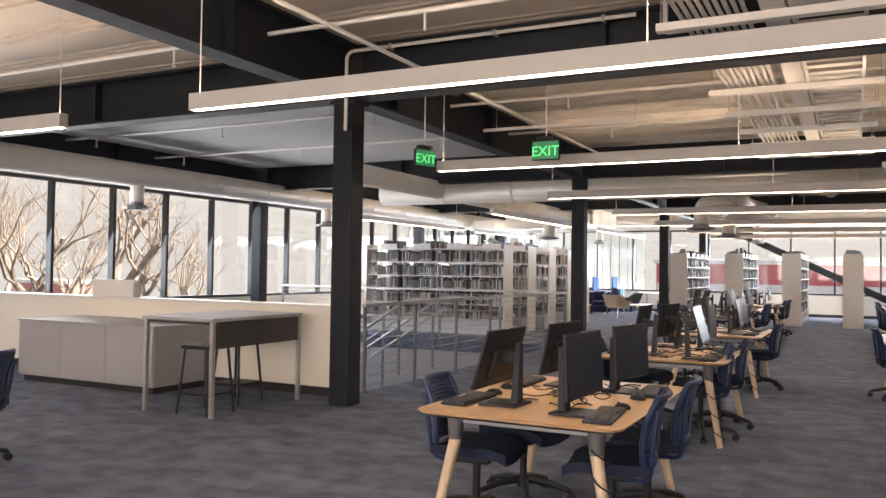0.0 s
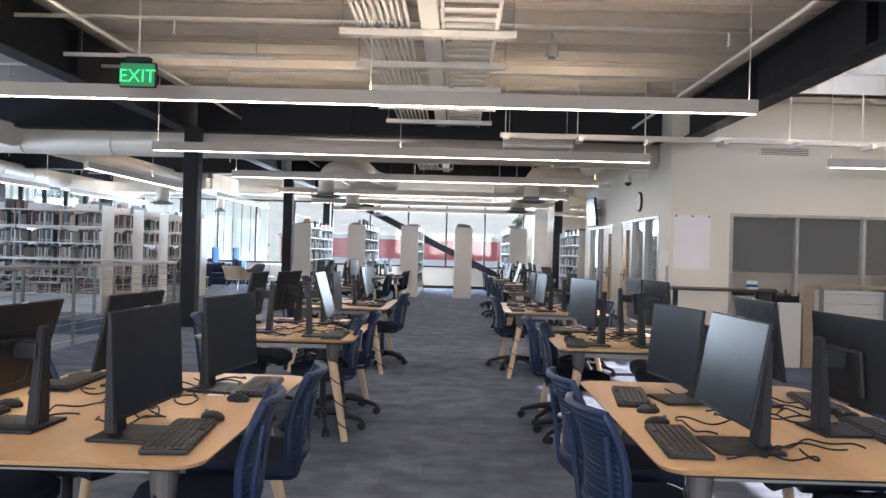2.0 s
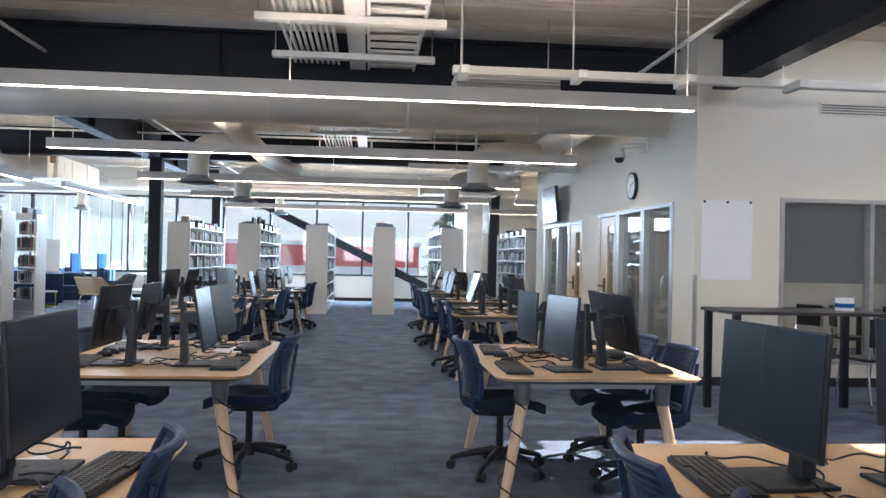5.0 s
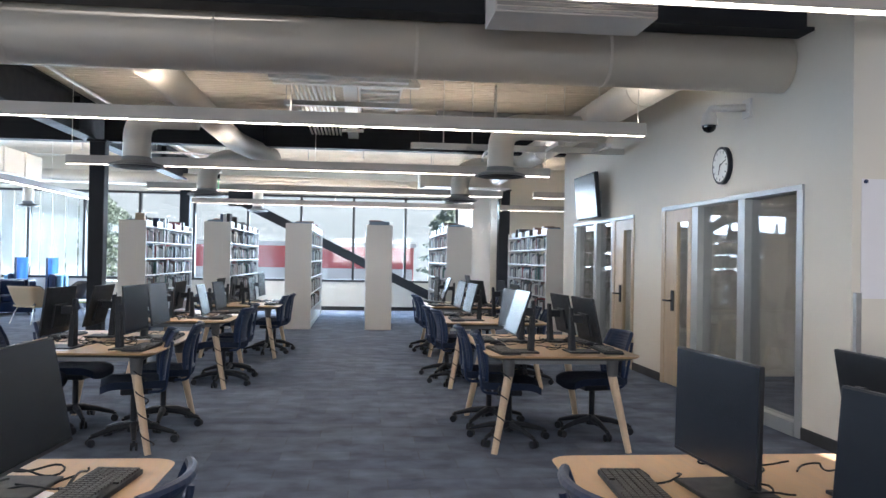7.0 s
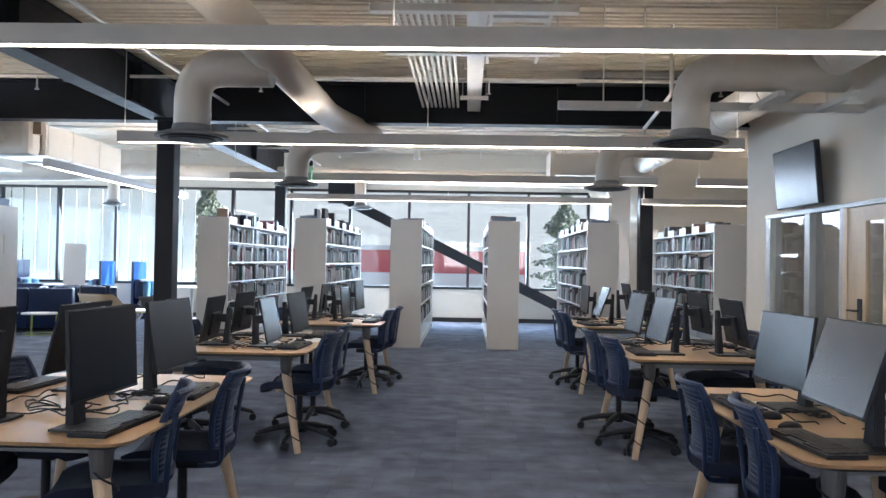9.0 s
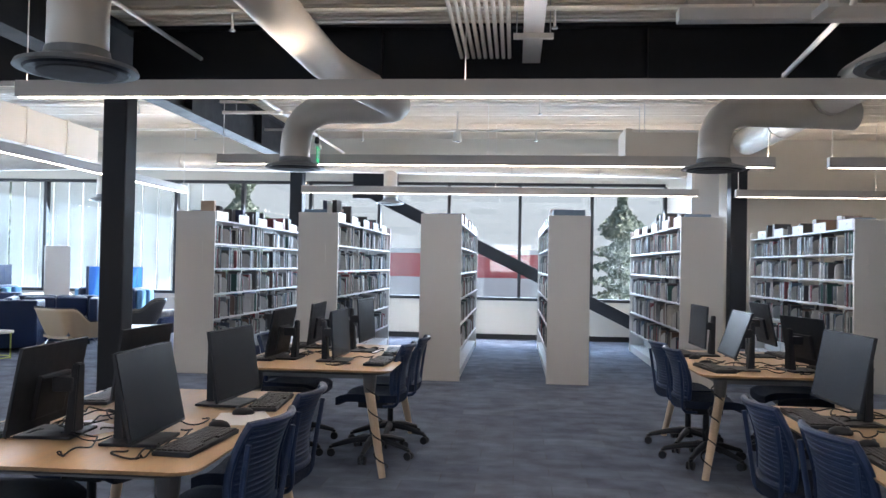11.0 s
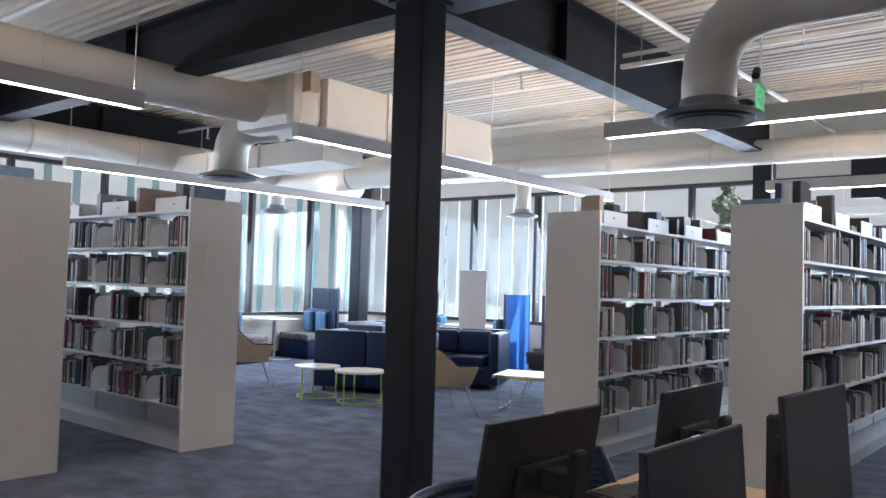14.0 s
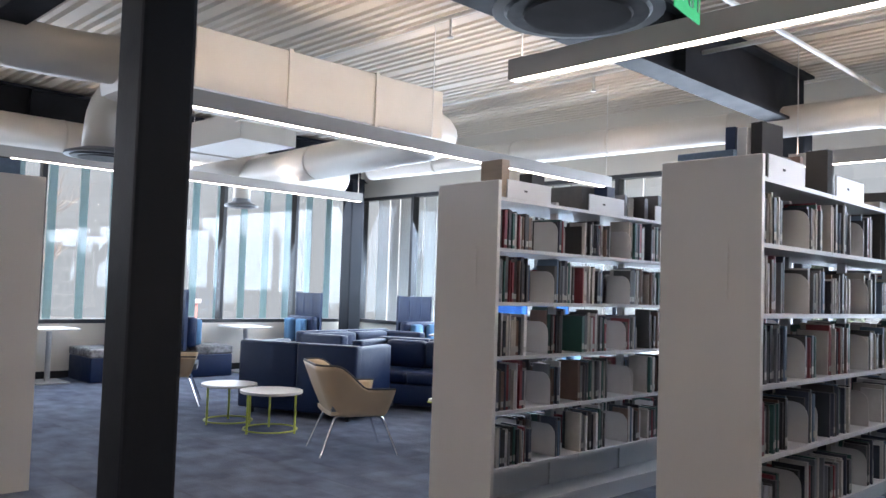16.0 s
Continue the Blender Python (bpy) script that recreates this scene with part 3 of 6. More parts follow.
def railing(label, p0, p1, z=0.0, top=1.07, cap=M_GALV, cables=9, step=1.3):
    """Posts, a top rail and tight horizontal cables from p0 to p1."""
    r = tagged(new("railing"), label, "railing", "cable railings", "structure")
    p0, p1 = Vector((*p0, z)), Vector((*p1, z))
    d = p1 - p0
    n = max(1, round(d.length / step))
    u = d.normalized()
    s = Vector((-u.y, u.x, 0))
    for k in range(n + 1):
        c = p0 + d * k / n
        m = Matrix.Translation(c) @ Matrix(((u.x, s.x, 0, 0), (u.y, s.y, 0, 0), (0, 0, 1, 0), (0, 0, 0, 1)))
        boxpart("post", (-0.025, 0.025, -0.012, 0.012, 0, top - 0.03), M_BRACKET, r, m=m)
    for k in range(cables):
        h = 0.1 + (top - 0.2) * k / (cables - 1)
        rodpart("cable", p0 + Vector((0, 0, h)), p1 + Vector((0, 0, h)), 0.004, M_GALV, r, seg=6)
    m = Matrix.Translation((p0 + p1) / 2) @ Matrix(((u.x, s.x, 0, 0), (u.y, s.y, 0, 0), (0, 0, 1, 0), (0, 0, 0, 1)))
    boxpart("top_rail", (-d.length / 2 - 0.03, d.length / 2 + 0.03, -0.03, 0.03, top - 0.03, top + 0.015), cap, r, m=m, bevel=0.006)
    return r


railing("grey steel railing with wire cables by the stair opening", (-5.05, 8.2), (-5.05, 15.7))
railing("grey steel railing with wire cables before the book stacks", (-12.2, 15.75), (-5.05, 15.75))
railing("grey steel railing with wire cables down the stairs", (-9.5, 9.2), (-9.5, 12.3), z=-0.6, top=1.1)
railing("oak capped cable railing at the east stair", (4.72, 12.1), (8.9, 12.1), cap=M_WOODRAIL, cables=8, step=0.9)
structure(boxpart("newel_post", (4.46, 4.60, 12.03, 12.17, 0, 1.085), M_WOODRAIL, bevel=0.004), "oak newel post ending the east railing", "post")
hr = thing("stair_handrail", "sloping grey steel handrail down the stairs", "handrail")
hr["kind"] = "structure"
for dy in (0.0, 1.1):
    tubepart("rail", bend((-5.1, 10.5 + dy, 1.06), (-5.75, 10.5 + dy, 1.06), (-8.9, 10.5 + dy, -0.95), r=0.15), 0.024, M_GALV, hr, seg=10)
    tubepart("lower_rail", bend((-5.1, 10.5 + dy, 0.86), (-5.75, 10.5 + dy, 0.86), (-8.9, 10.5 + dy, -1.15), r=0.15), 0.016, M_GALV, hr, seg=10)
    for k in range(4):
        f = 0.05 + 0.3 * k
        x, z = -5.75 - 3.15 * f, 1.06 - 2.01 * f
        boxpart("baluster", (x - 0.02, x + 0.02, 10.49 + dy, 10.51 + dy, max(z - 1.05, -2.0), z), M_BRACKET, hr)
bm = bmesh.new()
box(bm, 4.16, 4.44, 12.05, 12.13, 0, 0.84, 0.004)
structure(part("wall_rail_end", bm, M_WHITE), "off-white panel ending the east railing", "wall")
bm = bmesh.new()
box(bm, 4.62, 8.99, 12.35, 12.5, 0, 1.0)
structure(part("wall_stair_upstand", bm, M_WHITE), "white upstand wall behind the east railing", "wall")

# ---- ceiling things ----
LZ = 2.73


def linear_light(axis, c, a0, a1, z=LZ):
    """A long slim pendant light with a glowing strip below and above, on two wires."""
    t = thing("linear_light", "long silver pendant light with glowing white strip", "light", "linear pendant lights")
    def d(p0, p1, q0, q1, z0, z1):
        return (p0, p1, q0, q1, z0, z1) if axis == 'x' else (q0, q1, p0, p1, z0, z1)
    boxpart("side_profile", d(a0, a1, c - 0.045, c - 0.035, z, z + 0.13), M_LAMP, t)
    boxpart("side_profile", d(a0, a1, c + 0.035, c + 0.045, z, z + 0.13), M_LAMP, t)
    boxpart("web", d(a0 + 0.012, a1 - 0.012, c - 0.0348, c + 0.0348, z + 0.05, z + 0.08), M_LAMP, t)
    for q in (a0, a1 - 0.01):
        boxpart("end_cap", d(q, q + 0.01, c - 0.0348, c + 0.0348, z, z + 0.13), M_LAMP, t)
    boxpart("diffuser", d(a0 + 0.012, a1 - 0.012, c - 0.034, c + 0.034, z + 0.004, z + 0.04), M_LED, t, "glowing white diffuser")
    boxpart("upper_diffuser", d(a0 + 0.012, a1 - 0.012, c - 0.034, c + 0.034, z + 0.085, z + 0.115), M_LED_UP, t, "glowing white diffuser")
    for k in (0.01, 0.5, 0.99):
        a = a0 + (a1 - a0) * k
        p = (a, c) if axis == 'x' else (c, a)
        rodpart("wire", (*p, z + 0.08), (*p, DECK + 0.03), 0.005, M_PIPE, t, seg=6)
    return t


for y in (0.5, 4.72, 8.95, 13.05, 17.2, 21.4, 25.6, 29.8):
    linear_light('x', y, -4.48 if y < 24 else -4.42, 2.66)
linear_light('x', 4.85, -11.5, -6.15)
linear_light('x', 13.05, 5.2, 8.6)
linear_light('x', 25.6, 3.3, 8.0)
linear_light('x', 29.8, 3.3, 8.0)
linear_light('x', 17.2, 4.2, 8.4, 2.5)
linear_light('x', 21.4, 4.2, 8.4, 2.5)
linear_light('y', -6.9, 16.2, 22.7)
linear_light('y', -6.8, 24.16, 30.2, 2.74)
linear_light('y', -10.9, 16.2, 22.7)
linear_light('y', -10.9, 24.0, 29.6)


def exit_sign(x, y, z, yaw, text=True):
    s = thing("exit_sign", "glowing green exit sign hung from the ceiling", "exit sign", "exit signs", pose(x, y, z, 0, 0, yaw))
    boxpart("body", (-0.155, 0.155, -0.02, 0.02, -0.105, 0.105), M_BASE, s, bevel=0.004)
    boxpart("face_plate", (-0.145, 0.145, -0.026, -0.021, -0.095, 0.095), M_EXITBG, s, "dim green sign face")
    boxpart("canopy", (-0.1, 0.1, -0.04, 0.04, 0.11, 0.15), M_BASE, s)
    rodpart("stem", (0, 0, 0.15), (0, 0, DECK + 0.03 - z), 0.008, M_PIPE, s, seg=8)
    exit_letters(s, M_EXIT, -0.03)
    return s


def exit_letters(s, mtl, y):
    cu = bpy.data.curves.new("exit_lettering", 'FONT')
    cu.body, cu.size, cu.align_x, cu.align_y, cu.extrude = "EXIT", 0.155, 'CENTER', 'CENTER', 0.002
    tmp = bpy.data.objects.new("lettering_source", cu)
    scene.collection.objects.link(tmp)
    me = bpy.data.meshes.new_from_object(tmp.evaluated_get(bpy.context.evaluated_depsgraph_get()))
    bpy.data.objects.remove(tmp)
    me.materials.clear()
    me.materials.append(mtl)
    ob = new("lettering", me)
    ob.parent = s
    ob.matrix_basis = pose(0, y, -0.015, 90, 0, 0)


exit_sign(-2.82, 8.3, 2.82, 0)
exit_sign(-4.5, 8.62, 2.86, 68)
es = thing("exit_sign", "edge-lit green acrylic exit sign on a white mount", "exit sign", "exit signs", pose(-2.96, 25.1, 2.8, 0, 0, 98))
boxpart("acrylic_panel", (-0.15, 0.15, -0.004, 0.004, -0.11, 0.075), M_EXITPALE, es, "pale green glowing panel", bevel=0.002)
boxpart("mount", (-0.15, 0.15, -0.03, 0.03, 0.076, 0.13), M_PIPE, es, bevel=0.006)
rodpart("pivot", (-0.17, 0, 0.12), (-0.12, 0, 0.17), 0.028, M_BASE, es, seg=12)
rodpart("stem", (0, 0, 0.13), (0, 0, DECK + 0.03 - 2.8), 0.008, M_PIPE, es, seg=8)
exit_letters(es, M_PAPER, -0.007)

# ducts
def duct(name, label, pts, r, mtl=M_DUCT, seams=()):
    t = thing(name, label, "duct", "air ducts")
    tubepart("pipe", pts, r, mtl, t, seg=24)
    for a, b in seams:
        a, b = Vector(a), Vector(b)
        n = max(1, int((b - a).length / 1.5))
        u = (b - a).normalized()
        for k in range(1, n):
            c = a + (b - a) * k / n
            rodpart("seam", c - u * 0.012, c + u * 0.012, r + 0.008, mtl, t, seg=24)
    return t


duct("air_duct", "wide grey round duct crossing below the deck", [(-9.5, 15.95, 3.2), (RX - 0.01, 15.95, 3.2)], 0.25, M_DUCT, [((-9.5, 15.95, 3.2), (RX, 15.95, 3.2))])
duct("air_duct", "off-white round duct along the west side", bend((-8.0, 12.4, 3.25), (-8.0, 24.3, 3.25), (-7.75, 24.7, 3.25), r=0.3), 0.2, M_DUCT, [((-8.0, 12.4, 3.25), (-8.0, 24.0, 3.25))])
duct("air_duct", "off-white round duct above the north windows", [(-11.8, 30.55, 3.42), (2.6, 30.55, 3.30)], 0.17, M_DUCT, [((-11.8, 30.55, 3.42), (2.6, 30.55, 3.30))])
duct("air_duct", "off-white round branch duct with its bend", bend((-2.3, 16.1, 3.32), (-2.3, 22.9, 3.32), (-1.75, 24.4, 3.22), (-3.05, 24.4, 3.22), (-3.05, 24.4, 2.62), r=0.45), 0.17, M_DUCT)
duct("air_duct", "off-white round branch duct with its bend", bend((-2.3, 19.75, 3.2), (-3.05, 19.75, 3.2), (-3.05, 19.75, 2.62), r=0.3), 0.17, M_DUCT)
duct("air_duct", "off-white round branch duct with its bend", bend((3.0, 19.7, 3.2), (1.6, 19.7, 3.2), (1.6, 19.7, 2.62), r=0.3), 0.17, M_DUCT)
duct("air_duct", "off-white round branch duct with its bend", bend((3.2, 24.6, 3.2), (1.62, 24.3, 3.2), (1.62, 24.3, 2.62), r=0.4), 0.17, M_DUCT)
duct("air_duct", "off-white round main duct along the east wall", [(2.85, 16.15, 3.35), (2.85, 27.5, 3.35)], 0.2, M_DUCT, [((2.85, 16.15, 3.35), (2.85, 27.5, 3.35))])
duct("air_duct", "long off-white round duct over the west windows", [(-12.2, -5, 3.25), (-12.2, 30.2, 3.25)], 0.23, M_DUCT, [((-12.2, -5, 3.25), (-12.2, 30.2, 3.25))])


def diffuser(x, y, z=2.54, r=0.34):
    t = thing("air_diffuser", "round black ceiling diffuser under a duct drop", "diffuser", "round diffusers", pose(x, y, z))
    bm = bmesh.new()
    for r0, z0, r1, z1 in ((r, 0.0, r * 0.97, 0.025), (r * 0.97, 0.025, r * 0.55, 0.07), (r * 0.55, 0.07, r * 0.52, 0.12)):
        rod(bm, (0, 0, z0), (0, 0, z1), r0, r1, 32)
    part("cone", bm, M_BRACKET, t)
    rodpart("core", (0, 0, -0.02), (0, 0, 0.002), r * 0.62, M_BASE, t, r1=r * 0.68, seg=32)
    rodpart("inner_ring", (0, 0, -0.012), (0, 0, 0.001), r * 0.82, M_BLACK, t, r1=r * 0.86, seg=32)
    return t


for x, y in ((-3.05, 19.75), (-3.05, 24.4), (1.6, 19.7), (1.62, 24.3), (-8.6, 24.75)):
    diffuser(x, y)
for x, y in ((-12.2, 28.3), (-12.2, 17.5), (-12.2, 11.2), (-8.6, 30.55), (-2.9, 30.55)):
    diffuser(x, y, 2.6, 0.26)
    duct("air_duct", "short off-white duct drop above a diffuser", [(x, y, 2.66), (x, y, 3.22)], 0.13)

box_duct = thing("box_duct", "off-white rectangular duct hung under the deck", "duct", "air ducts")
boxpart("casing", (-8.1, -7.2, 24.9, 27.7, 3.0, 3.5), M_DUCT, box_duct, bevel=0.006)
for y in (25.8, 26.8):
    boxpart("seam", (-8.115, -7.185, y - 0.02, y + 0.02, 2.985, 3.515), M_DUCT, box_duct)
bm = bmesh.new()
box(bm, -8.22, -7.25, 24.5, 24.895, 2.96, 3.52, 0.12)
part("collar", bm, M_DUCT, box_duct, "rounded transition piece")
duct("air_duct", "short off-white elbow duct down to a diffuser", bend((-8.1, 25.05, 3.14), (-8.6, 24.78, 3.12), (-8.6, 24.75, 2.6), r=0.3), 0.19)
cd = thing("conduit", "white painted conduit bent up along the beam", "pipe", "bent conduits")
tubepart("pipe", bend((-4.75, 7.27, 3.0), (-4.75, 7.27, 3.86), (-1.6, 7.27, 3.86), r=0.1), 0.02, M_PIPE, cd, seg=8)
for x in (-4.2, -3.0, -1.9):
    boxpart("clip", (x - 0.015, x + 0.015, 7.245, 7.33, 3.83, 3.89), M_GALV, cd)
cu2 = thing("conduit", "white painted conduit with a square return bend", "pipe", "bent conduits")
tubepart("pipe", bend((-1.32, 7.2, 3.99), (-1.32, 7.2, 3.64), (-1.09, 7.2, 3.64), (-1.09, 7.2, 3.72), r=0.04), 0.024, M_PIPE, cu2, seg=8)
boxpart("actuator", (-7.25, -7.12, 24.6, 24.72, 3.3, 3.5), M_WOODRAIL, box_duct, "orange-brown damper actuator")
box3 = thing("box_duct", "grey rectangular duct over the lounge", "duct", "air ducts")
boxpart("casing", (-12.3, -8.7, 26.2, 26.9, 2.95, 3.25), M_DUCT, box3, bevel=0.006)
for x in (-11.2, -10.0):
    boxpart("seam", (x - 0.02, x + 0.02, 26.185, 26.915, 2.935, 3.265), M_DUCT, box3)
for x in (-11.8, -9.2):
    rodpart("hanger_rod", (x, 26.5, 3.24), (x, 26.5, DECK + 0.03), 0.008, M_GALV, box3, seg=6)
duct("air_duct", "wide off-white round duct over the lounge", bend((-7.75, 27.7, 3.22), (-7.75, 28.4, 3.2), (-12.2, 28.4, 3.1), r=0.5), 0.24, M_DUCT, [((-8.6, 28.4, 3.18), (-12.2, 28.4, 3.1))])
box2 = thing("box_duct", "off-white rectangular duct near the north windows", "duct", "air ducts")
boxpart("casing", (1.2, 3.2, 27.6, 28.3, 3.1, 3.5), M_DUCT, box2, bevel=0.006)
boxpart("collar", (1.1, 1.2, 27.55, 28.35, 3.05, 3.55), M_DUCT, box2)
for x in (1.4, 3.0):
    for y in (27.7, 28.2):
        rodpart("hanger_rod", (x, y, 3.48), (x, y, DECK + 0.03), 0.006, M_GALV, box2, seg=6)
fan_box = thing("fan_coil_unit", "pale ribbed air unit hung under the deck", "air unit")
boxpart("casing", (0.66, 1.78, 14.5, 14.95, 3.1, 3.32), M_PIPE, fan_box, bevel=0.008)
for k in range(6):
    boxpart("rib", (0.67, 1.77, 14.478, 14.499, 3.11 + 0.034 * k, 3.13 + 0.034 * k), M_GALV, fan_box)
for x in (0.75, 1.69):
    rodpart("hanger_rod", (x, 14.72, 3.31), (x, 14.72, DECK + 0.03), 0.007, M_GALV, fan_box, seg=6)

# conduit rack and cable tray along the middle
for k in range(9):
    x = -1.1 + 0.062 * k
    c = tagged(tubepart("conduit", bend((x, -5.9, 3.62), (x, 25.0, 3.62), (x, 25.15, 3.9), r=0.1), 0.019, M_PIPE, seg=8), "white painted conduit in a ceiling rack", "conduit", "ceiling conduits")
tray = thing("cable_tray", "white painted ladder cable tray under the deck", "cable tray")
for x in (-0.255, 0.265):
    boxpart("side_rail", (x - 0.015, x + 0.015, -5.9, 20.9, 3.56, 3.66), M_PIPE, tray)
for k in range(87):
    boxpart("rung", (-0.239, 0.249, -5.6 + 0.304 * k, -5.47 + 0.304 * k, 3.575, 3.6), M_PIPE, tray)
strip = thing("flat_raceway", "flat white painted raceway beside the cable tray", "raceway")
for k in range(10):
    boxpart("length", (-0.47, -0.29, -5.9 + 3.06 * k, -2.846 + 3.06 * k, 3.557, 3.62), M_PIPE, strip)
for k in range(19):
    y = -4.2 + 1.36 * k
    h = thing("trapeze_hanger", "painted strut trapeze carrying conduits and cable tray", "hanger", "trapeze hangers")
    boxpart("strut", (-1.28, 0.46, y - 0.05, y + 0.05, 3.49, 3.555), M_PIPE, h)
    for x in (-1.25, 0.43):
        rodpart("rod", (x, y, 3.5), (x, y, DECK), 0.006, M_GALV, h, seg=6)
for y in (22.6, 25.0):
    h = thing("raceway_hanger", "short painted strut under the flat raceway", "hanger", "raceway hangers")
    boxpart("strut", (-0.56, -0.2, y - 0.03, y + 0.03, 3.51, 3.555), M_PIPE, h)
    for x in (-0.53, -0.23):
        rodpart("rod", (x, y, 3.51), (x, y, DECK), 0.006, M_GALV, h, seg=6)

bar = thing("strut_bar", "white painted strut bar hung behind the wide duct", "strut")
boxpart("strut", (-1.05, 0.2, 16.45, 16.55, 3.02, 3.07), M_PIPE, bar, bevel=0.004)
for x in (-0.98, 0.13):
    rodpart("rod", (x, 16.5, 3.06), (x, 16.5, DECK + 0.03), 0.006, M_GALV, bar, seg=6)


def ceiling_sensor(x, y, z):
    t = thing("ceiling_sensor", "small white cylinder sensor on a ceiling bracket", "sensor", "ceiling sensors", pose(x, y, z))
    rodpart("body", (0, 0, 0), (0, 0, 0.16), 0.075, M_PIPE, t, r1=0.06, seg=20)
    rodpart("lens", (0, 0, -0.012), (0, 0, 0.0), 0.05, M_BRACKET, t, seg=16)
    rodpart("stem", (0, 0, 0.16), (0, 0, DECK + 0.03 - z), 0.014, M_PIPE, t, seg=8)
    boxpart("bracket", (-0.16, 0.0, -0.02, 0.02, 0.17, 0.2), M_PIPE, t)


ceiling_sensor(1.0, 11.06, 3.72)
ceiling_sensor(-1.5, 28.6, 3.5)

# white service rail and hangers
sr = thing("service_rail", "white painted horizontal pipe rail under the beam", "pipe")
boxpart("rail", (0.55, 8.9, 13.68, 13.78, 3.13, 3.21), M_PIPE, sr, bevel=0.01)
for x in (0.63, 1.72, 2.74, 3.84, 4.92, 6.0, 7.1):
    boxpart("arm", (x - 0.04, x + 0.04, 13.34, 13.68, 3.06, 3.135), M_PIPE, sr, bevel=0.006)
    rodpart("hanger_rod", (x, 13.73, 3.2), (x, 13.73, DECK), 0.008, M_PIPE, sr, seg=6)
for y, z in ((2.6, 3.78), (6.0, 3.72), (9.9, 3.76), (12.0, 3.7), (18.3, 3.78), (22.4, 3.72), (26.6, 3.75), (28.7, 3.7)):
    p = thing("sprinkler_pipe", "white painted sprinkler pipe with drop heads", "pipe", "sprinkler pipes")
    tubepart("pipe", [(-12.6, y, z), (3.2, y, z)], 0.022, M_PIPE, p, seg=10)
    for k in range(6):
        x = -11.8 + 2.9 * k
        rodpart("head", (x, y, z), (x, y, z - 0.16), 0.012, M_PIPE, p, seg=8)
        rodpart("deflector", (x, y, z - 0.18), (x, y, z - 0.165), 0.028, M_GALV, p, seg=10)
for x in (-3.9, 2.95):
    p = thing("sprinkler_main", "painted sprinkler main along the beam", "pipe", "sprinkler pipes")
    tubepart("pipe", [(x, -5.5, 3.62), (x, 30.9, 3.62)], 0.022, M_PIPE, p, seg=12)
for y in (10.6, 18.5, 26.2):
    t = thing("access_strut", "painted strut strip fixed across the beams", "strut", "ceiling struts")
    boxpart("strut", (-4.6, -2.2, y - 0.02, y + 0.02, 3.5, 3.54), M_PIPE, t)
    for x in (-4.4, -2.4):
        rodpart("rod", (x, y, 3.53), (x, y, DECK), 0.005, M_GALV, t, seg=6)

# ---- desks with computers and chairs ----
DW, DL, DH = 1.15, 1.74, 0.74


def build_desk():
    d = thing("work_desk", "pale oak computer desk on splayed ash legs", "desk", "computer desks")
    def top(name, z0, z1, mtl, inset, lab="", under=0.0):
        bm = bmesh.new()
        w, l, r = DW / 2 - inset, DL / 2 - inset, 0.09
        ring = []
        for cx, cy, a0 in ((w - r, l - r, 0), (-w + r, l - r, 90), (-w + r, -l + r, 180), (w - r, -l + r, 270)):
            for k in range(6):
                a = radians(a0 + 18 * k)
                ring.append((cx + r * math.cos(a), cy + r * math.sin(a)))
        lo = [bm.verts.new((x * (1 - under / w), y * (1 - under / l), z0)) for x, y in ring]
        hi = [bm.verts.new((x, y, z1)) for x, y in ring]
        n = len(ring)
        bm.faces.new(list(reversed(lo)))
        bm.faces.new(hi)
        for k in range(n):
            bm.faces.new((lo[k], lo[(k + 1) % n], hi[(k + 1) % n], hi[k]))
        part(name, bm, mtl, d, lab)
    top("tabletop", DH - 0.016, DH, M_OAK, 0.0, under=0.012)
    # bevelled underside, with the shadow below the pale edge put into its colour
    top("edge_core", DH - 0.036, DH - 0.0165, M_EDGE_SHADE, 0.013, "bevelled underside of the tabletop, painted dark as its shadow", under=0.05)
    for sx in (-1, 1):
        boxpart("side_rail", (sx * 0.39 - 0.02, sx * 0.39 + 0.02, -0.70, 0.70, DH - 0.09, DH - 0.037), M_BRACKET, d)
        for sy in (-1, 1):
            a = Vector((sx * 0.40, sy * 0.67, DH - 0.16))
            b = Vector((sx * 0.515, sy * 0.745, 0.0))
            leg = rodpart("leg", b, a, 0.024, M_LEG, d, r1=0.034, seg=16)
            rodpart("bracket", a - (a - b) * 0.02, a + Vector((0, 0, 0.123)), 0.038, M_LEGTOP, leg, "dark grey metal leg socket", r1=0.05, seg=16)
    for sy in (-1, 1):
        boxpart("cross_rail", (-0.37, 0.37, sy * 0.66 - 0.02, sy * 0.66 + 0.02, DH - 0.08, DH - 0.037), M_BRACKET, d)
    return d


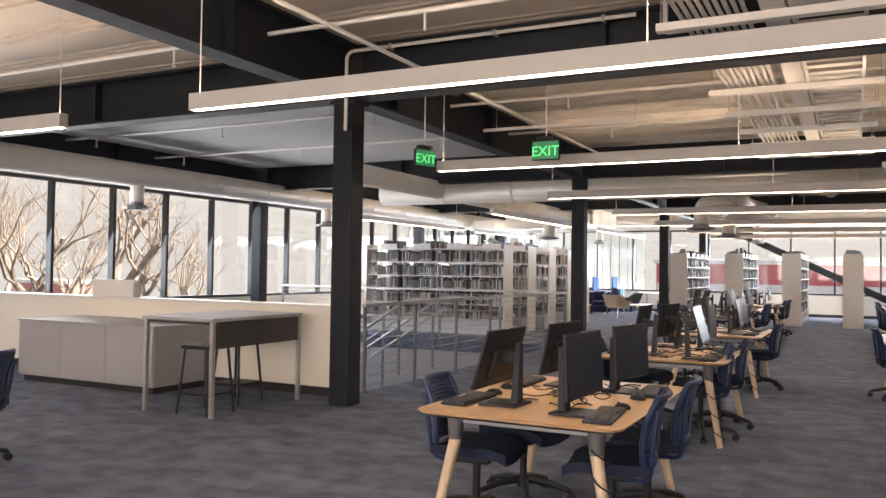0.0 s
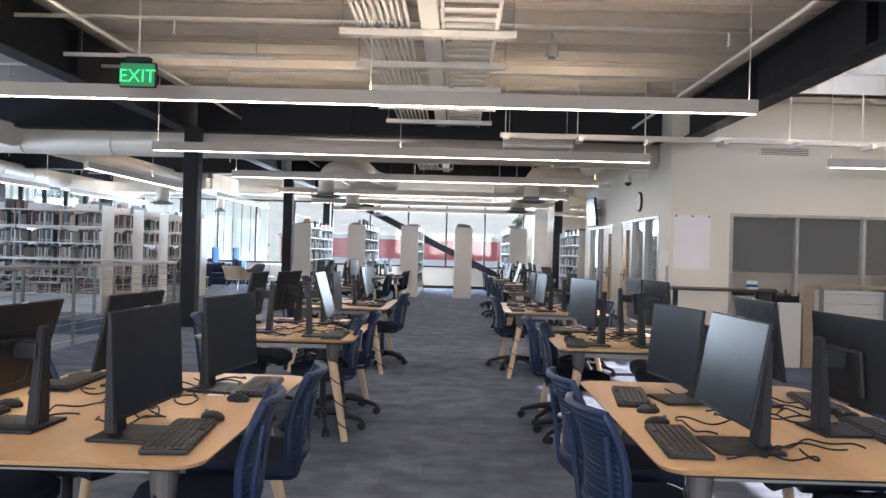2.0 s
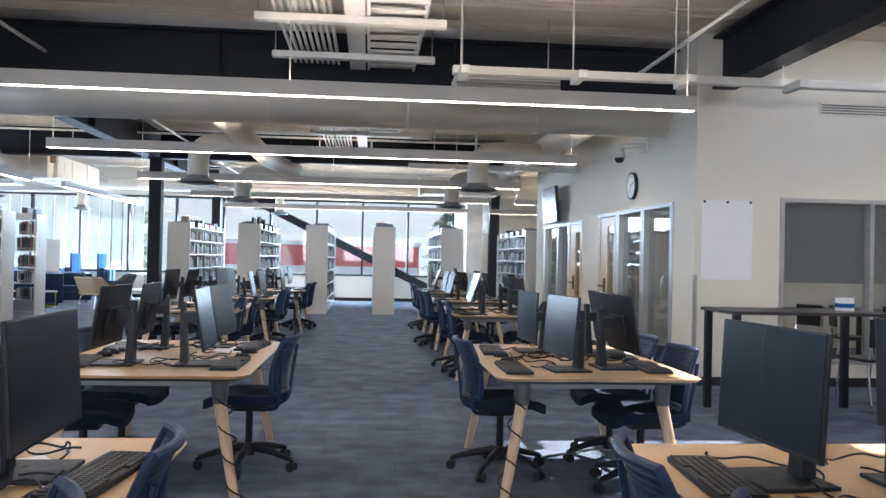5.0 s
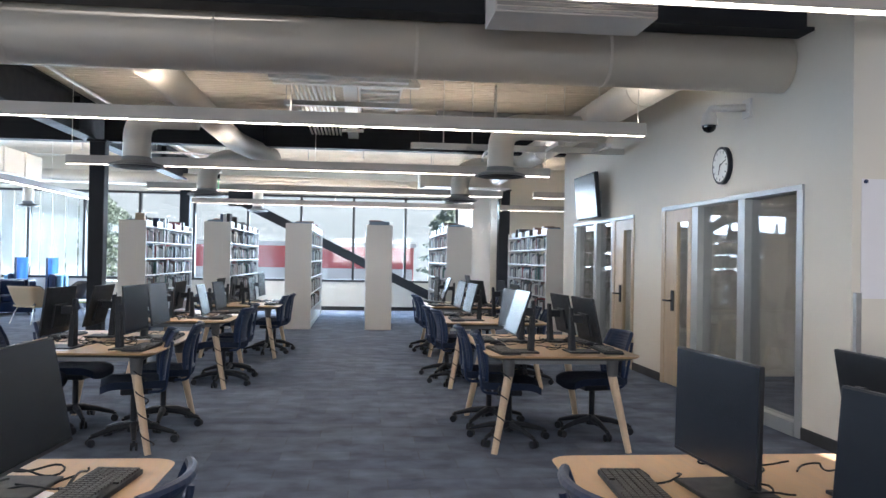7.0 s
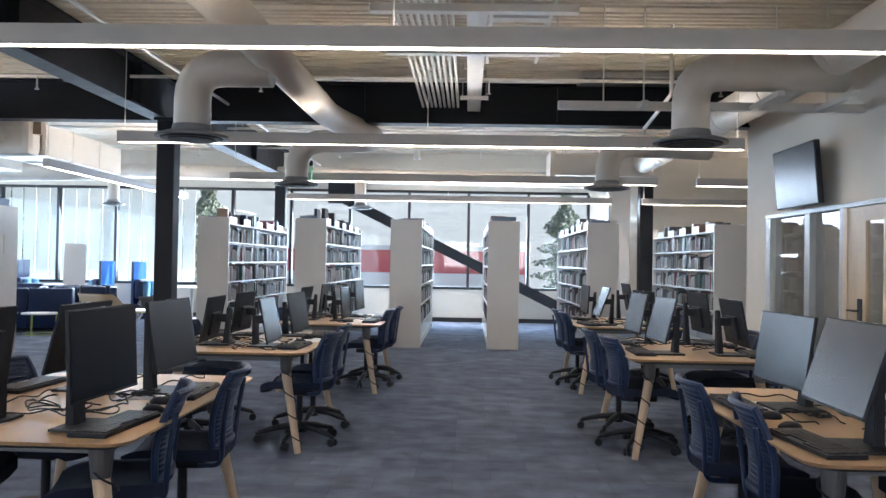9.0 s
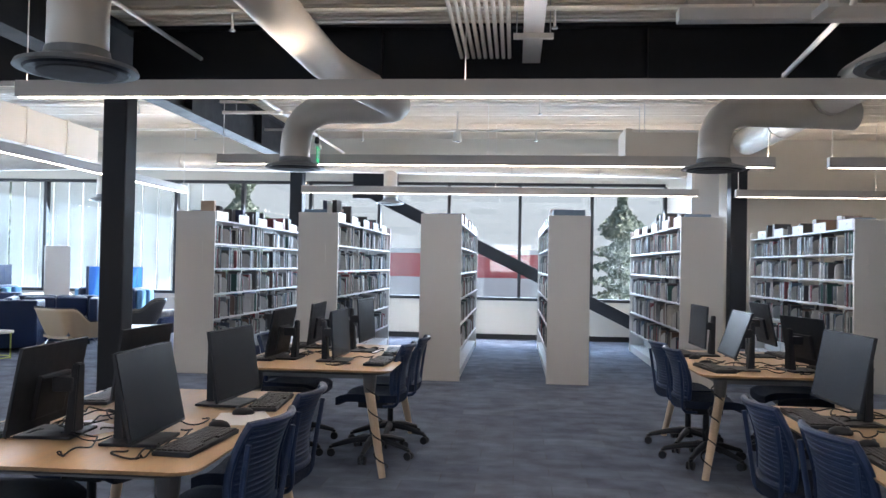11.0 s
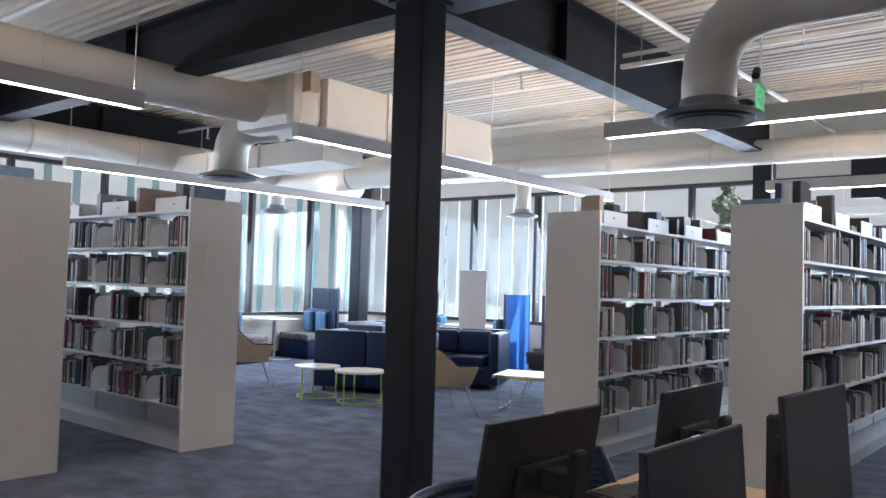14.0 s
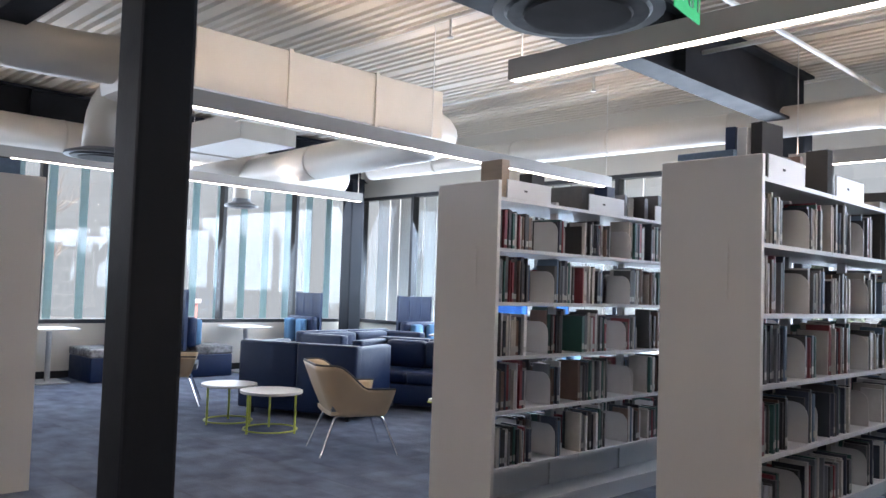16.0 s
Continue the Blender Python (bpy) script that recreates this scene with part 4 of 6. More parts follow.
def monitor(m, h, lean):
    """Faces +x; stands at its base's middle. The panel's middle is h above the desk, leaning back by `lean` degrees."""
    t = thing("monitor", "black flat computer monitor on a black stand", "monitor", "desk monitors", m)
    tilt = pose(0.03, 0, h, 0, -lean, 0)
    boxpart("casing", (-0.014, 0.0, -0.262, 0.262, -0.172, 0.172), M_BLACK, t, bevel=0.004, m=tilt)
    boxpart("sticker", (-0.01, -0.004, -0.02, 0.02, 0.1722, 0.1732), M_PAPER, t, "small white asset label", m=tilt)
    boxpart("screen", (0.0005, 0.002, -0.256, 0.256, -0.160, 0.166), M_SCREEN, t, "dark switched-off screen", m=tilt)
    boxpart("chin", (0.0005, 0.0025, -0.256, 0.256, -0.168, -0.161), M_BLACK, t, m=tilt)
    boxpart("back_box", (-0.036, -0.014, -0.12, 0.12, -0.13, 0.05), M_BLACK, t, bevel=0.012, m=tilt)
    bm = bmesh.new()
    foot, head = Vector((-0.085, 0, 0.01)), Vector((-0.10, 0, h + 0.085))
    w0, w1, d0, d1 = 0.042, 0.026, 0.022, 0.014
    lo = [bm.verts.new(foot + Vector((sx * d0, sy * w0, 0))) for sx, sy in ((-1, -1), (1, -1), (1, 1), (-1, 1))]
    hi = [bm.verts.new(head + Vector((sx * d1, sy * w1, 0))) for sx, sy in ((-1, -1), (1, -1), (1, 1), (-1, 1))]
    bm.faces.new(lo[::-1])
    bm.faces.new(hi)
    for i in range(4):
        bm.faces.new((lo[i], lo[(i + 1) % 4], hi[(i + 1) % 4], hi[i]))
    bmesh.ops.bevel(bm, geom=list(bm.edges), offset=0.005, segments=2, affect='EDGES')
    part("post", bm, M_BLACK, t)
    boxpart("arm", (-0.095, -0.01, -0.04, 0.04, h - 0.03, h + 0.03), M_BLACK, t, bevel=0.006)
    boxpart("base", (-0.13, 0.1, -0.12, 0.12, 0.0, 0.013), M_BLACK, t, bevel=0.005)
    return t


def build_keyboard():
    t = thing("keyboard", "black computer keyboard lying on the desk", "keyboard", "keyboards")
    boxpart("body", (-0.075, 0.075, -0.225, 0.225, 0, 0.018), M_BLACK, t, bevel=0.005)
    bm = bmesh.new()
    for r in range(6):
        for c in range(20):
            x, y = -0.062 + r * 0.0225, -0.212 + c * 0.0214
            if r == 5 and 5 < c < 12:
                continue
            box(bm, x, x + 0.018, y, y + 0.0175, 0.018, 0.025)
    part("keys", bm, M_KEY, t, "rows of black keys")
    return t


def build_mouse():
    t = thing("mouse", "small black computer mouse", "mouse", "computer mice")
    bm = bmesh.new()
    bmesh.ops.create_uvsphere(bm, u_segments=14, v_segments=8, radius=1.0)
    bmesh.ops.transform(bm, matrix=Matrix.Translation((0, 0, 0.008)) @ Matrix.Diagonal((0.052, 0.031, 0.026, 1)), verts=bm.verts)
    bmesh.ops.bisect_plane(bm, geom=list(bm.verts) + list(bm.edges) + list(bm.faces), plane_co=(0, 0, 0), plane_no=(0, 0, -1), clear_outer=True)
    for f in bm.faces:
        f.smooth = True
    part("shell", bm, M_BLACK, t)
    rodpart("wheel", (0.028, -0.004, 0.03), (0.028, 0.004, 0.03), 0.008, M_BRACKET, t, seg=10)
    return t


def build_chair():
    """Sits facing +x; the back is on the -x side."""
    t = thing("task_chair", "navy plastic task chair on a black five-star base", "chair", "task chairs")
    bm = bmesh.new()
    for k in range(5):
        a = radians(72 * k + 18)
        u = Vector((math.cos(a), math.sin(a), 0))
        tube(bm, [u * 0.03 + Vector((0, 0, 0.13)), u * 0.16 + Vector((0, 0, 0.115)), u * 0.31 + Vector((0, 0, 0.075))], [0.03, 0.024, 0.016], 8)
    rod(bm, (0, 0, 0.08), (0, 0, 0.16), 0.045, 0.04, 14)
    part("base", bm, M_BLACK, t)
    for k in range(5):
        a = radians(72 * k + 18)
        u = Vector((math.cos(a), math.sin(a), 0))
        s = Vector((-u.y, u.x, 0))
        c = u * 0.315 + Vector((0, 0, 0.03))
        bm = bmesh.new()
        for q in (-1, 1):
            rod(bm, c + s * (0.008 * q), c + s * (0.026 * q), 0.03, None, 14)
        box(bm, c.x - 0.012, c.x + 0.012, c.y - 0.012, c.y + 0.012, 0.03, 0.078)
        part("caster", bm, M_BLACK, t)
    rodpart("gas_column", (0, 0, 0.15), (0, 0, 0.40), 0.024, M_BLACK, t)
    boxpart("tilt_box", (-0.13, 0.1, -0.09, 0.09, 0.37, 0.415), M_BLACK, t, bevel=0.012)

    def seat_fn(u, v):
        x, y = -0.22 + 0.46 * u, -0.235 + 0.47 * v
        k = (2 * v - 1)
        edge = 1 - 0.12 * abs(2 * u - 1) ** 4
        z = 0.445 + 0.02 * k * k - 0.035 * max(0, (u - 0.75) / 0.25) ** 2
        return (x, y * edge, z), (0, 0, 1)
    bm = bmesh.new()
    shell(bm, seat_fn, 12, 12, 0.055)
    part("seat", bm, M_SEAT, t, "dark navy fabric seat pad")

    def back_pt(u, v, off=0.0):
        z = 0.50 + 0.35 * u
        k = 2 * v - 1
        w = 0.212 * (1 - 0.10 * abs(2 * u - 1) ** 3)
        x = -0.235 - 0.075 * u + 0.05 * k * k + 0.03 * math.sin(math.pi * u) + off
        return Vector((x, w * k, z))
    bm = bmesh.new()
    shell(bm, lambda u, v: (back_pt(0.01 + 0.98 * u, 0.01 + 0.98 * v), (1, 0, 0)), 8, 10, 0.006)
    part("backrest", bm, M_NAVY, t)
    n = 16
    for i in range(n):
        u0, u1 = (i + 0.2) / n, (i + 0.75) / n
        bm = bmesh.new()
        shell(bm, lambda u, v: (back_pt(u0 + (u1 - u0) * u, 0.06 + 0.88 * v), (1, 0, 0)), 1, 8, 0.010)
        part("back_rib", bm, M_NAVY, t)
    bm = bmesh.new()
    rim = [back_pt(0, k / 10) for k in range(11)] + [back_pt(k / 10, 1) for k in range(1, 11)] + [back_pt(1, 1 - k / 10) for k in range(1, 11)] + [back_pt(1 - k / 10, 0) for k in range(1, 10)]
    rim.append(rim[0])
    tube(bm, rim, 0.016, 8, cap=False)
    part("back_rim", bm, M_NAVY, t)
    for s in (-1, 1):
        tubepart("back_upright", bend((-0.1, 0.1 * s, 0.39), (-0.22, 0.15 * s, 0.4), (-0.235, 0.195 * s, 0.6), (-0.262, 0.2 * s, 0.78), r=0.06), 0.012, M_NAVY, t, seg=8)
    return t


desk0, key0, mouse0, chair0 = build_desk(), build_keyboard(), build_mouse(), build_chair()
USED = set()


def place(ob, m):
    if ob not in USED:
        USED.add(ob)
        ob.matrix_basis = m
        return ob
    return copy_thing(ob, m)




def cables(x, y, seed):
    """A tangle of black leads lying between the monitors and down a leg."""
    r = random.Random(seed)
    t = thing("cable_tangle", "tangle of black computer leads on the desk", "cables", "desk cables")
    for k in range(10):
        pts = []
        px, py = x + r.uniform(-0.25, 0.25), y + r.uniform(-0.6, 0.6)
        a = r.uniform(0, 6.28)
        turn = 0.0
        for i in range(34):
            turn = 0.75 * turn + r.uniform(-0.3, 0.3)
            a += turn
            px += 0.022 * math.cos(a)
            py += 0.022 * math.sin(a)
            px = min(max(px, x - 0.33), x + 0.33)
            py = min(max(py, y - 0.72), y + 0.72)
            pts.append((px, py, DH + 0.005 + 0.016 * math.sin(i * 0.35 + k) ** 2))
        tubepart("lead", pts, 0.0036, M_BLACK, t, seg=6)
    sx, sy = (1 if x < 0 else -1), -1
    a = Vector((x + sx * 0.40, y + sy * 0.67, DH - 0.05))
    b = Vector((x + sx * 0.508, y + sy * 0.74, 0.06))
    pts = []
    for i in range(41):
        f = i / 40
        c = a.lerp(b, f)
        pts.append(c + Vector((0.042 * math.cos(f * 26), 0.042 * math.sin(f * 26), 0)))
    tubepart("leg_lead", pts, 0.005, M_BLACK, t, seg=6)


# each desk: x of its middle, y of its near end; then its four monitors (dx, dy, turn, height, lean),
# west near, west far, east near, east far; then its chairs (dx, dy, turn)
def workplace(seed, cx, fy, screens, chairs):
    r = random.Random(seed)
    cy = fy + DL / 2
    place(desk0, pose(cx, cy, 0, 0, 0, r.uniform(-0.6, 0.6)))
    cables(cx, cy, seed)
    for k, (dx, dy, turn, h, lean) in enumerate(screens):
        face = 180 if k < 2 else 0
        s = -1 if k < 2 else 1
        monitor(pose(cx + dx, cy + dy, DH + 0.001, 0, 0, face + turn), h, lean)
        ky = cy + dy + r.uniform(-0.05, 0.05)
        place(key0, pose(cx + s * (0.425 + r.uniform(-0.02, 0.01)), ky, DH + 0.001, 0, 0, face + r.uniform(-8, 8)))
        place(mouse0, pose(cx + s * r.uniform(0.38, 0.44), ky - s * 0.31 * (1 if (k in (0, 3)) else -1), DH + 0.001, 0, 0, 180 - face + r.uniform(-25, 25)))
    for dx, dy, turn in chairs:
        place(chair0, pose(cx + dx, cy + dy, 0, 0, 0, (0 if dx < 0 else 180) + turn))


workplace(11, -1.395, 3.83, [(-0.22, -0.43, -2, 0.270, 17), (-0.16, 0.48, -5, 0.258, 12), (0.26, -0.52, -4, 0.269, 3), (0.29, 0.40, -9, 0.261, 3)],
          [(-0.43, -0.32, 6), (-0.38, 0.32, -8), (0.38, -0.30, 8), (0.43, 0.36, 4)])
workplace(12, -1.360, 7.16, [(-0.21, -0.42, -0, 0.288, 10), (-0.16, 0.46, -10, 0.275, 11), (0.30, -0.60, 2, 0.310, 16), (0.24, 0.41, 1, 0.277, 4)],
          [(-0.43, -0.30, 8), (-0.39, 0.36, -5), (0.28, -0.32, 14), (0.34, 0.32, 8)])
workplace(13, -1.380, 10.32, [(-0.23, -0.42, -1, 0.274, 10), (-0.24, 0.38, 3, 0.260, 8), (0.24, -0.42, 3, 0.269, 10), (0.18, 0.49, -4, 0.256, 12)],
          [(-0.41, -0.36, 6), (-0.41, 0.36, -4), (0.43, 0.22, -6)])
workplace(14, -2.200, 15.06, [(-0.18, -0.54, -3, 0.278, 7), (-0.15, 0.30, -1, 0.269, 14), (0.34, -0.60, -3, 0.299, 3), (0.29, 0.27, -2, 0.289, 9)],
          [(-0.53, -0.20, 10), (-0.39, 0.42, -6), (0.29, -0.32, 16), (0.36, 0.32, 6)])
workplace(15, -2.160, 17.95, [(-0.22, -0.35, 3, 0.205, 10), (-0.21, 0.47, -2, 0.208, 8), (0.20, -0.42, 2, 0.205, 12), (0.23, 0.46, -4, 0.212, 9)],
          [(-0.41, -0.36, 4), (-0.43, 0.36, -4), (0.45, -0.36, -8), (0.43, 0.30, -2)])
workplace(16, -1.900, 20.66, [(-0.32, -0.30, -2, 0.200, 10), (-0.25, 0.52, 1, 0.211, 6), (0.10, -0.37, -1, 0.206, 4), (0.16, 0.33, -3, 0.261, 4)],
          [(-0.36, -0.30, 4), (-0.39, 0.34, -6), (0.33, -0.10, -4), (0.38, 0.44, 0)])
workplace(17, 1.150, 3.95, [(-0.24, -0.54, 2, 0.286, 10), (-0.20, 0.34, 9, 0.262, 5), (0.28, -0.22, 4, 0.278, 4), (0.14, 0.35, -1, 0.305, 8)],
          [(-0.48, -0.36, 10), (-0.48, 0.30, 6), (0.40, -0.40, 4), (0.43, 0.30, -8)])
workplace(18, 1.230, 7.08, [(-0.32, -0.60, 5, 0.307, 2), (-0.24, 0.39, 5, 0.282, 3), (0.14, -0.60, 6, 0.310, 5), (0.18, 0.32, 1, 0.298, 2)],
          [(-0.36, -0.34, -12), (-0.42, 0.28, -4), (0.43, -0.10, 6), (0.48, 0.46, -4)])
workplace(19, 1.060, 10.32, [(-0.13, -0.53, 6, 0.261, 5), (-0.14, 0.40, 3, 0.246, 1), (0.21, -0.41, 3, 0.271, 11), (0.31, 0.25, 2, 0.260, 10)],
          [(-0.39, 0.10, 6), (0.41, -0.30, 4), (0.43, 0.40, -4)])
workplace(20, 1.320, 15.02, [(-0.30, -0.60, -0, 0.310, 18), (-0.21, 0.23, 5, 0.282, 8), (0.20, -0.57, 3, 0.257, 12), (0.22, 0.24, 3, 0.245, 12)],
          [(-0.32, -0.30, -8), (-0.38, 0.34, -2), (0.43, -0.05, 8)])
workplace(21, 1.330, 18.02, [(-0.25, -0.45, 3, 0.263, 14), (-0.26, 0.43, 3, 0.259, 11), (0.25, -0.46, -0, 0.255, 11), (0.23, 0.39, 2, 0.274, 8)],
          [(-0.40, -0.36, 8), (-0.45, 0.28, 4), (0.41, -0.30, -4), (0.43, 0.36, 4)])
workplace(22, 1.330, 20.95, [(-0.23, -0.50, -1, 0.261, 20), (-0.28, 0.44, 2, 0.246, 3), (0.22, -0.48, 14, 0.220, 11), (0.20, 0.45, -0, 0.279, 12)],
          [(-0.38, -0.20, 4), (-0.40, 0.34, 8), (0.41, -0.36, 4), (0.40, 0.36, 0)])

place(chair0, pose(-5.68, 3.70, 0, 0, 0, 200))


def paper_sheet(x, y, a, n=1):
    """Loose white sheets lying on a desk."""
    for k in range(n):
        t = thing("paper_sheet", "loose white paper sheet lying on the desk", "paper", "desk papers", pose(x + 0.03 * k, y + 0.02 * k, DH + 0.0015 + 0.0012 * k, 0, 0, a + 17 * k))
        boxpart("sheet", (-0.105, 0.105, -0.148, 0.148, 0, 0.0008), M_PAPER, t)


for x, y, a, n in ((-1.2, 8.45, 20, 2), (-1.05, 5.1, 5, 1), (-1.1, 11.5, 40, 2), (-2.0, 16.1, 15, 3), (-2.4, 15.3, 80, 1), (-1.75, 18.9, 10, 2), (-2.3, 18.6, 60, 1), (-1.7, 21.9, 0, 1), (1.6, 8.3, 30, 1), (1.0, 16.2, 70, 1), (1.5, 11.6, 20, 1)):
    paper_sheet(x, y, a, n)

sr2 = thing("service_rail", "white painted channel rail with arms near the wall", "pipe")
boxpart("rail", (0.45, RX - 0.002, 20.26, 20.36, 2.96, 3.04), M_PIPE, sr2, bevel=0.008)
for x in (1.25, 2.35, 3.0):
    boxpart("arm", (x - 0.03, x + 0.03, 19.5 if x > 2 else 20.0, 20.26, 2.95, 3.0), M_PIPE, sr2)
for x in (0.9, 1.3, 2.6, 3.1):
    rodpart("hanger_rod", (x, 20.31, 3.03), (x, 20.31, DECK + 0.03), 0.008, M_PIPE, sr2, seg=6)
# added dark panel in place of a dark opening by the beam
cv = thing("ceiling_vent", "dark flat panel added under the deck for a dark opening", "vent")
boxpart("frame", (1.05, 2.6, 22.95, 23.5, 3.9, 3.98), M_GALV, cv)
boxpart("panel", (1.08, 2.57, 22.98, 23.47, 3.888, 3.899), M_BRACKET, cv)
for x in (1.1, 2.55):
    rodpart("hanger_rod", (x, 23.2, 3.95), (x, 23.2, DECK + 0.04), 0.006, M_GALV, cv, seg=6)
arm = thing("swing_sprinkler_pipe", "white painted swing pipe with a sprinkler head", "pipe")
tubepart("pipe", bend((1.72, 20.9, 3.66), (1.72, 20.9, 3.25), (1.78, 22.5, 3.15), r=0.06), 0.022, M_PIPE, arm, seg=10)
rodpart("riser", (1.72, 20.9, 3.6), (1.72, 20.9, DECK + 0.03), 0.02, M_PIPE, arm, seg=10)
rodpart("head", (1.78, 22.5, 3.17), (1.78, 22.54, 3.08), 0.02, M_GALV, arm, seg=10)

# ---- book stacks ----
SHELF_Z = (0.36, 0.70, 1.03, 1.36, 1.69, 2.0)
BH = 2.1


def book_run(bm, r, y0, y1, x_in, x_out, z, fill=0.8):
    """Upright books with gaps, spines at x_out."""
    y = y0
    s = 1 if x_out > x_in else -1
    while y < y1 - 0.05:
        run = r.uniform(0.18, 0.42)
        e = min(y + run, y1)
        h0 = r.uniform(0.2, 0.275)
        while y < e - 0.012:
            w = r.uniform(0.008, 0.03)
            h = h0 * r.uniform(0.86, 1.08)
            d = r.uniform(0.12, 0.19)
            xo = x_out - s * r.uniform(0.0, 0.03)
            a, b = sorted((xo, xo - s * d))
            yield (a, b, y, min(y + w, e) - 0.0008, z, z + h)
            y += w
        y = e + (r.uniform(0.02, 0.06) if r.random() > fill else 0.002)


CUBE_F = ((0, 1, 3, 2), (4, 6, 7, 5), (0, 4, 5, 1), (2, 3, 7, 6), (0, 2, 6, 4), (1, 5, 7, 3))


def boxes_mesh(name, boxes, material):
    """Many loose boxes in one mesh."""
    vs, fs = [], []
    for x0, x1, y0, y1, z0, z1 in boxes:
        k = len(vs)
        for z in (z0, z1):
            for y in (y0, y1):
                for x in (x0, x1):
                    vs.append((x, y, z))
        fs += [tuple(k + i for i in f) for f in CUBE_F]
    me = bpy.data.meshes.new(name)
    me.from_pydata(vs, [], fs)
    me.materials.append(material)
    me.update()
    return me


BOOK_UNIT = boxes_mesh("book", [(-0.5, 0.5, -0.5, 0.5, -0.5, 0.5)], M_BOOK1)


def bookend(bm, s, y, z, w=0.2, h=0.205, c=0.07):
    """An upright steel plate across the shelf, its front top corner rounded."""
    rim = [(0.035, 0), (0.035 + w, 0), (0.035 + w, h - c)]
    rim += [(0.035 + w - c + c * math.cos(radians(a)), h - c + c * math.sin(radians(a))) for a in (22, 45, 67, 90)]
    rim += [(0.035, h)]
    f = [bm.verts.new((s * px, y, z + pz)) for px, pz in rim]
    g = [bm.verts.new((s * px, y + 0.003, z + pz)) for px, pz in rim]
    bm.faces.new(f)
    bm.faces.new(g[::-1])
    for i in range(len(rim)):
        j = (i + 1) % len(rim)
        bm.faces.new((f[j], f[i], g[i], g[j]))


BOOKEND_UNIT = {}
for side in (-1, 1):
    plate = bmesh.new()
    bookend(plate, side, 0.0, 0.0)
    BOOKEND_UNIT[side] = mesh_of("bookend", plate, M_BOOKEND)


def bookcase(m, length, seed, dense=0.8, single=(0, 0.0), label="white steel double-sided library bookcase with end panels"):
    """Runs along its y from 0 to length, with a front end panel at y = 0."""
    r = random.Random(seed)
    t = thing("bookcase", label, "bookcase", "library bookcases", m)
    for y in (0, length - 0.03):
        bm = bmesh.new()
        box(bm, -0.26, 0.26, y, y + 0.03, 0, BH, 0.004)
        part("end_panel", bm, M_WHITE, t, "plain off-white end panel")
    boxpart("sign_holder", (-0.1, 0.1, -0.006, -0.001, 1.42, 1.7), M_WHITE, t, "small white sign holder")
    n = round(length / 0.92)
    bay = (length - 0.06) / n
    boxpart("kick_base", (-0.24, 0.24, 0.031, length - 0.031, 0, 0.09), M_SHELF, t)
    for k in range(n + 1):
        y = 0.03 + bay * k
        y = min(max(y, 0.05), length - 0.05)
        boxpart("upright", (-0.025, 0.025, y - 0.015, y + 0.015, 0.09, BH - 0.04), M_SHELF, t)
    for z in SHELF_Z:
        for k in range(n):
            y0 = 0.03 + bay * k
            boxpart("shelf", (-0.25, 0.25, y0 + 0.003, y0 + bay - 0.003, z - 0.022, z), M_SHELF, t)
    boxpart("base_panel", (-0.012, 0.012, 0.066, length - 0.066, 0.116, SHELF_Z[0] - 0.024), M_SHELF, t)
    for s in (-1, 1):
        boxpart("base_shelf", (min(s * 0.03, s * 0.25), max(s * 0.03, s * 0.25), 0.031, length - 0.031, 0.092, 0.115), M_SHELF, t)
    books, tops = [], []
    ends = []
    for z in SHELF_Z[:-1]:
        for s in (-1, 1):
            for k in range(n):
                y0 = 0.05 + bay * k
                end = y0 + bay - 0.05
                cut = y0 + bay * r.uniform(0.33, 0.44)
                q = cut + r.uniform(0.19, 0.27)
                last = end - r.choice((0.02, 0.02, 0.12, 0.16))
                for q0, q1 in ((y0 + 0.01, cut), (q + 0.006, last)):
                    books += list(book_run(bmesh, r, q0, q1, s * 0.03, s * 0.24, z + 0.001, dense))
                ends.append((s, q, z + 0.002))
                if last < end - 0.1 and r.random() < 0.5:
                    ends.append((s, last + 0.004, z + 0.002))
    z = SHELF_Z[-1]
    for k in range(n):
        y0 = 0.06 + bay * k
        for s in (-1, 1):
            bm = bmesh.new()
            box(bm, min(s * 0.236, s * 0.244), max(s * 0.236, s * 0.244), y0 + 0.04, y0 + bay * 0.55, z, z + 0.115, 0.003)
            part("top_guard", bm, M_SHELF, t, "low white plate along the top shelf")
            for j in range(1):
                boxpart("label_bar", (min(s * 0.2445, s * 0.2455), max(s * 0.2445, s * 0.2455), y0 + 0.2 + 0.07 * j, y0 + 0.23 + 0.08 * j, z + 0.05, z + 0.062), M_BASE, t, "small dark label")
    y = 0.05
    while y < length - 0.3:
        w = r.uniform(0.02, 0.09) if r.random() < 0.6 else r.uniform(0.1, 0.2)
        if r.random() < 0.5:
            tops.append((-0.2, 0.2 * r.uniform(0.2, 1), y, y + w, z + 0.001, z + r.uniform(0.1, 0.24)))
        y += w + r.uniform(0.005, 0.12)
    every = list(books)
    if single[0]:
        near = [q for q in books if (q[0] + q[1]) * single[0] > 0 and q[2] < single[1]]
        books = [q for q in books if not ((q[0] + q[1]) * single[0] > 0 and q[2] < single[1])]
        row = thing("book_rows", "mixed library books standing upright on the shelves", "books", "shelved books", m)
        for x0, x1, y0, y1, z0, z1 in near[:300]:
            o = new("book", BOOK_UNIT)
            o.parent = row
            o.matrix_basis = Matrix.Translation(((x0 + x1) / 2, (y0 + y1) / 2, (z0 + z1) / 2)) @ Matrix.Diagonal((x1 - x0, y1 - y0, z1 - z0, 1))
    b = tagged(new("books", boxes_mesh("books", books, M_BOOK)), "rows of mixed library books standing on the shelves", "books", "shelved books", "stuff")
    tags = []
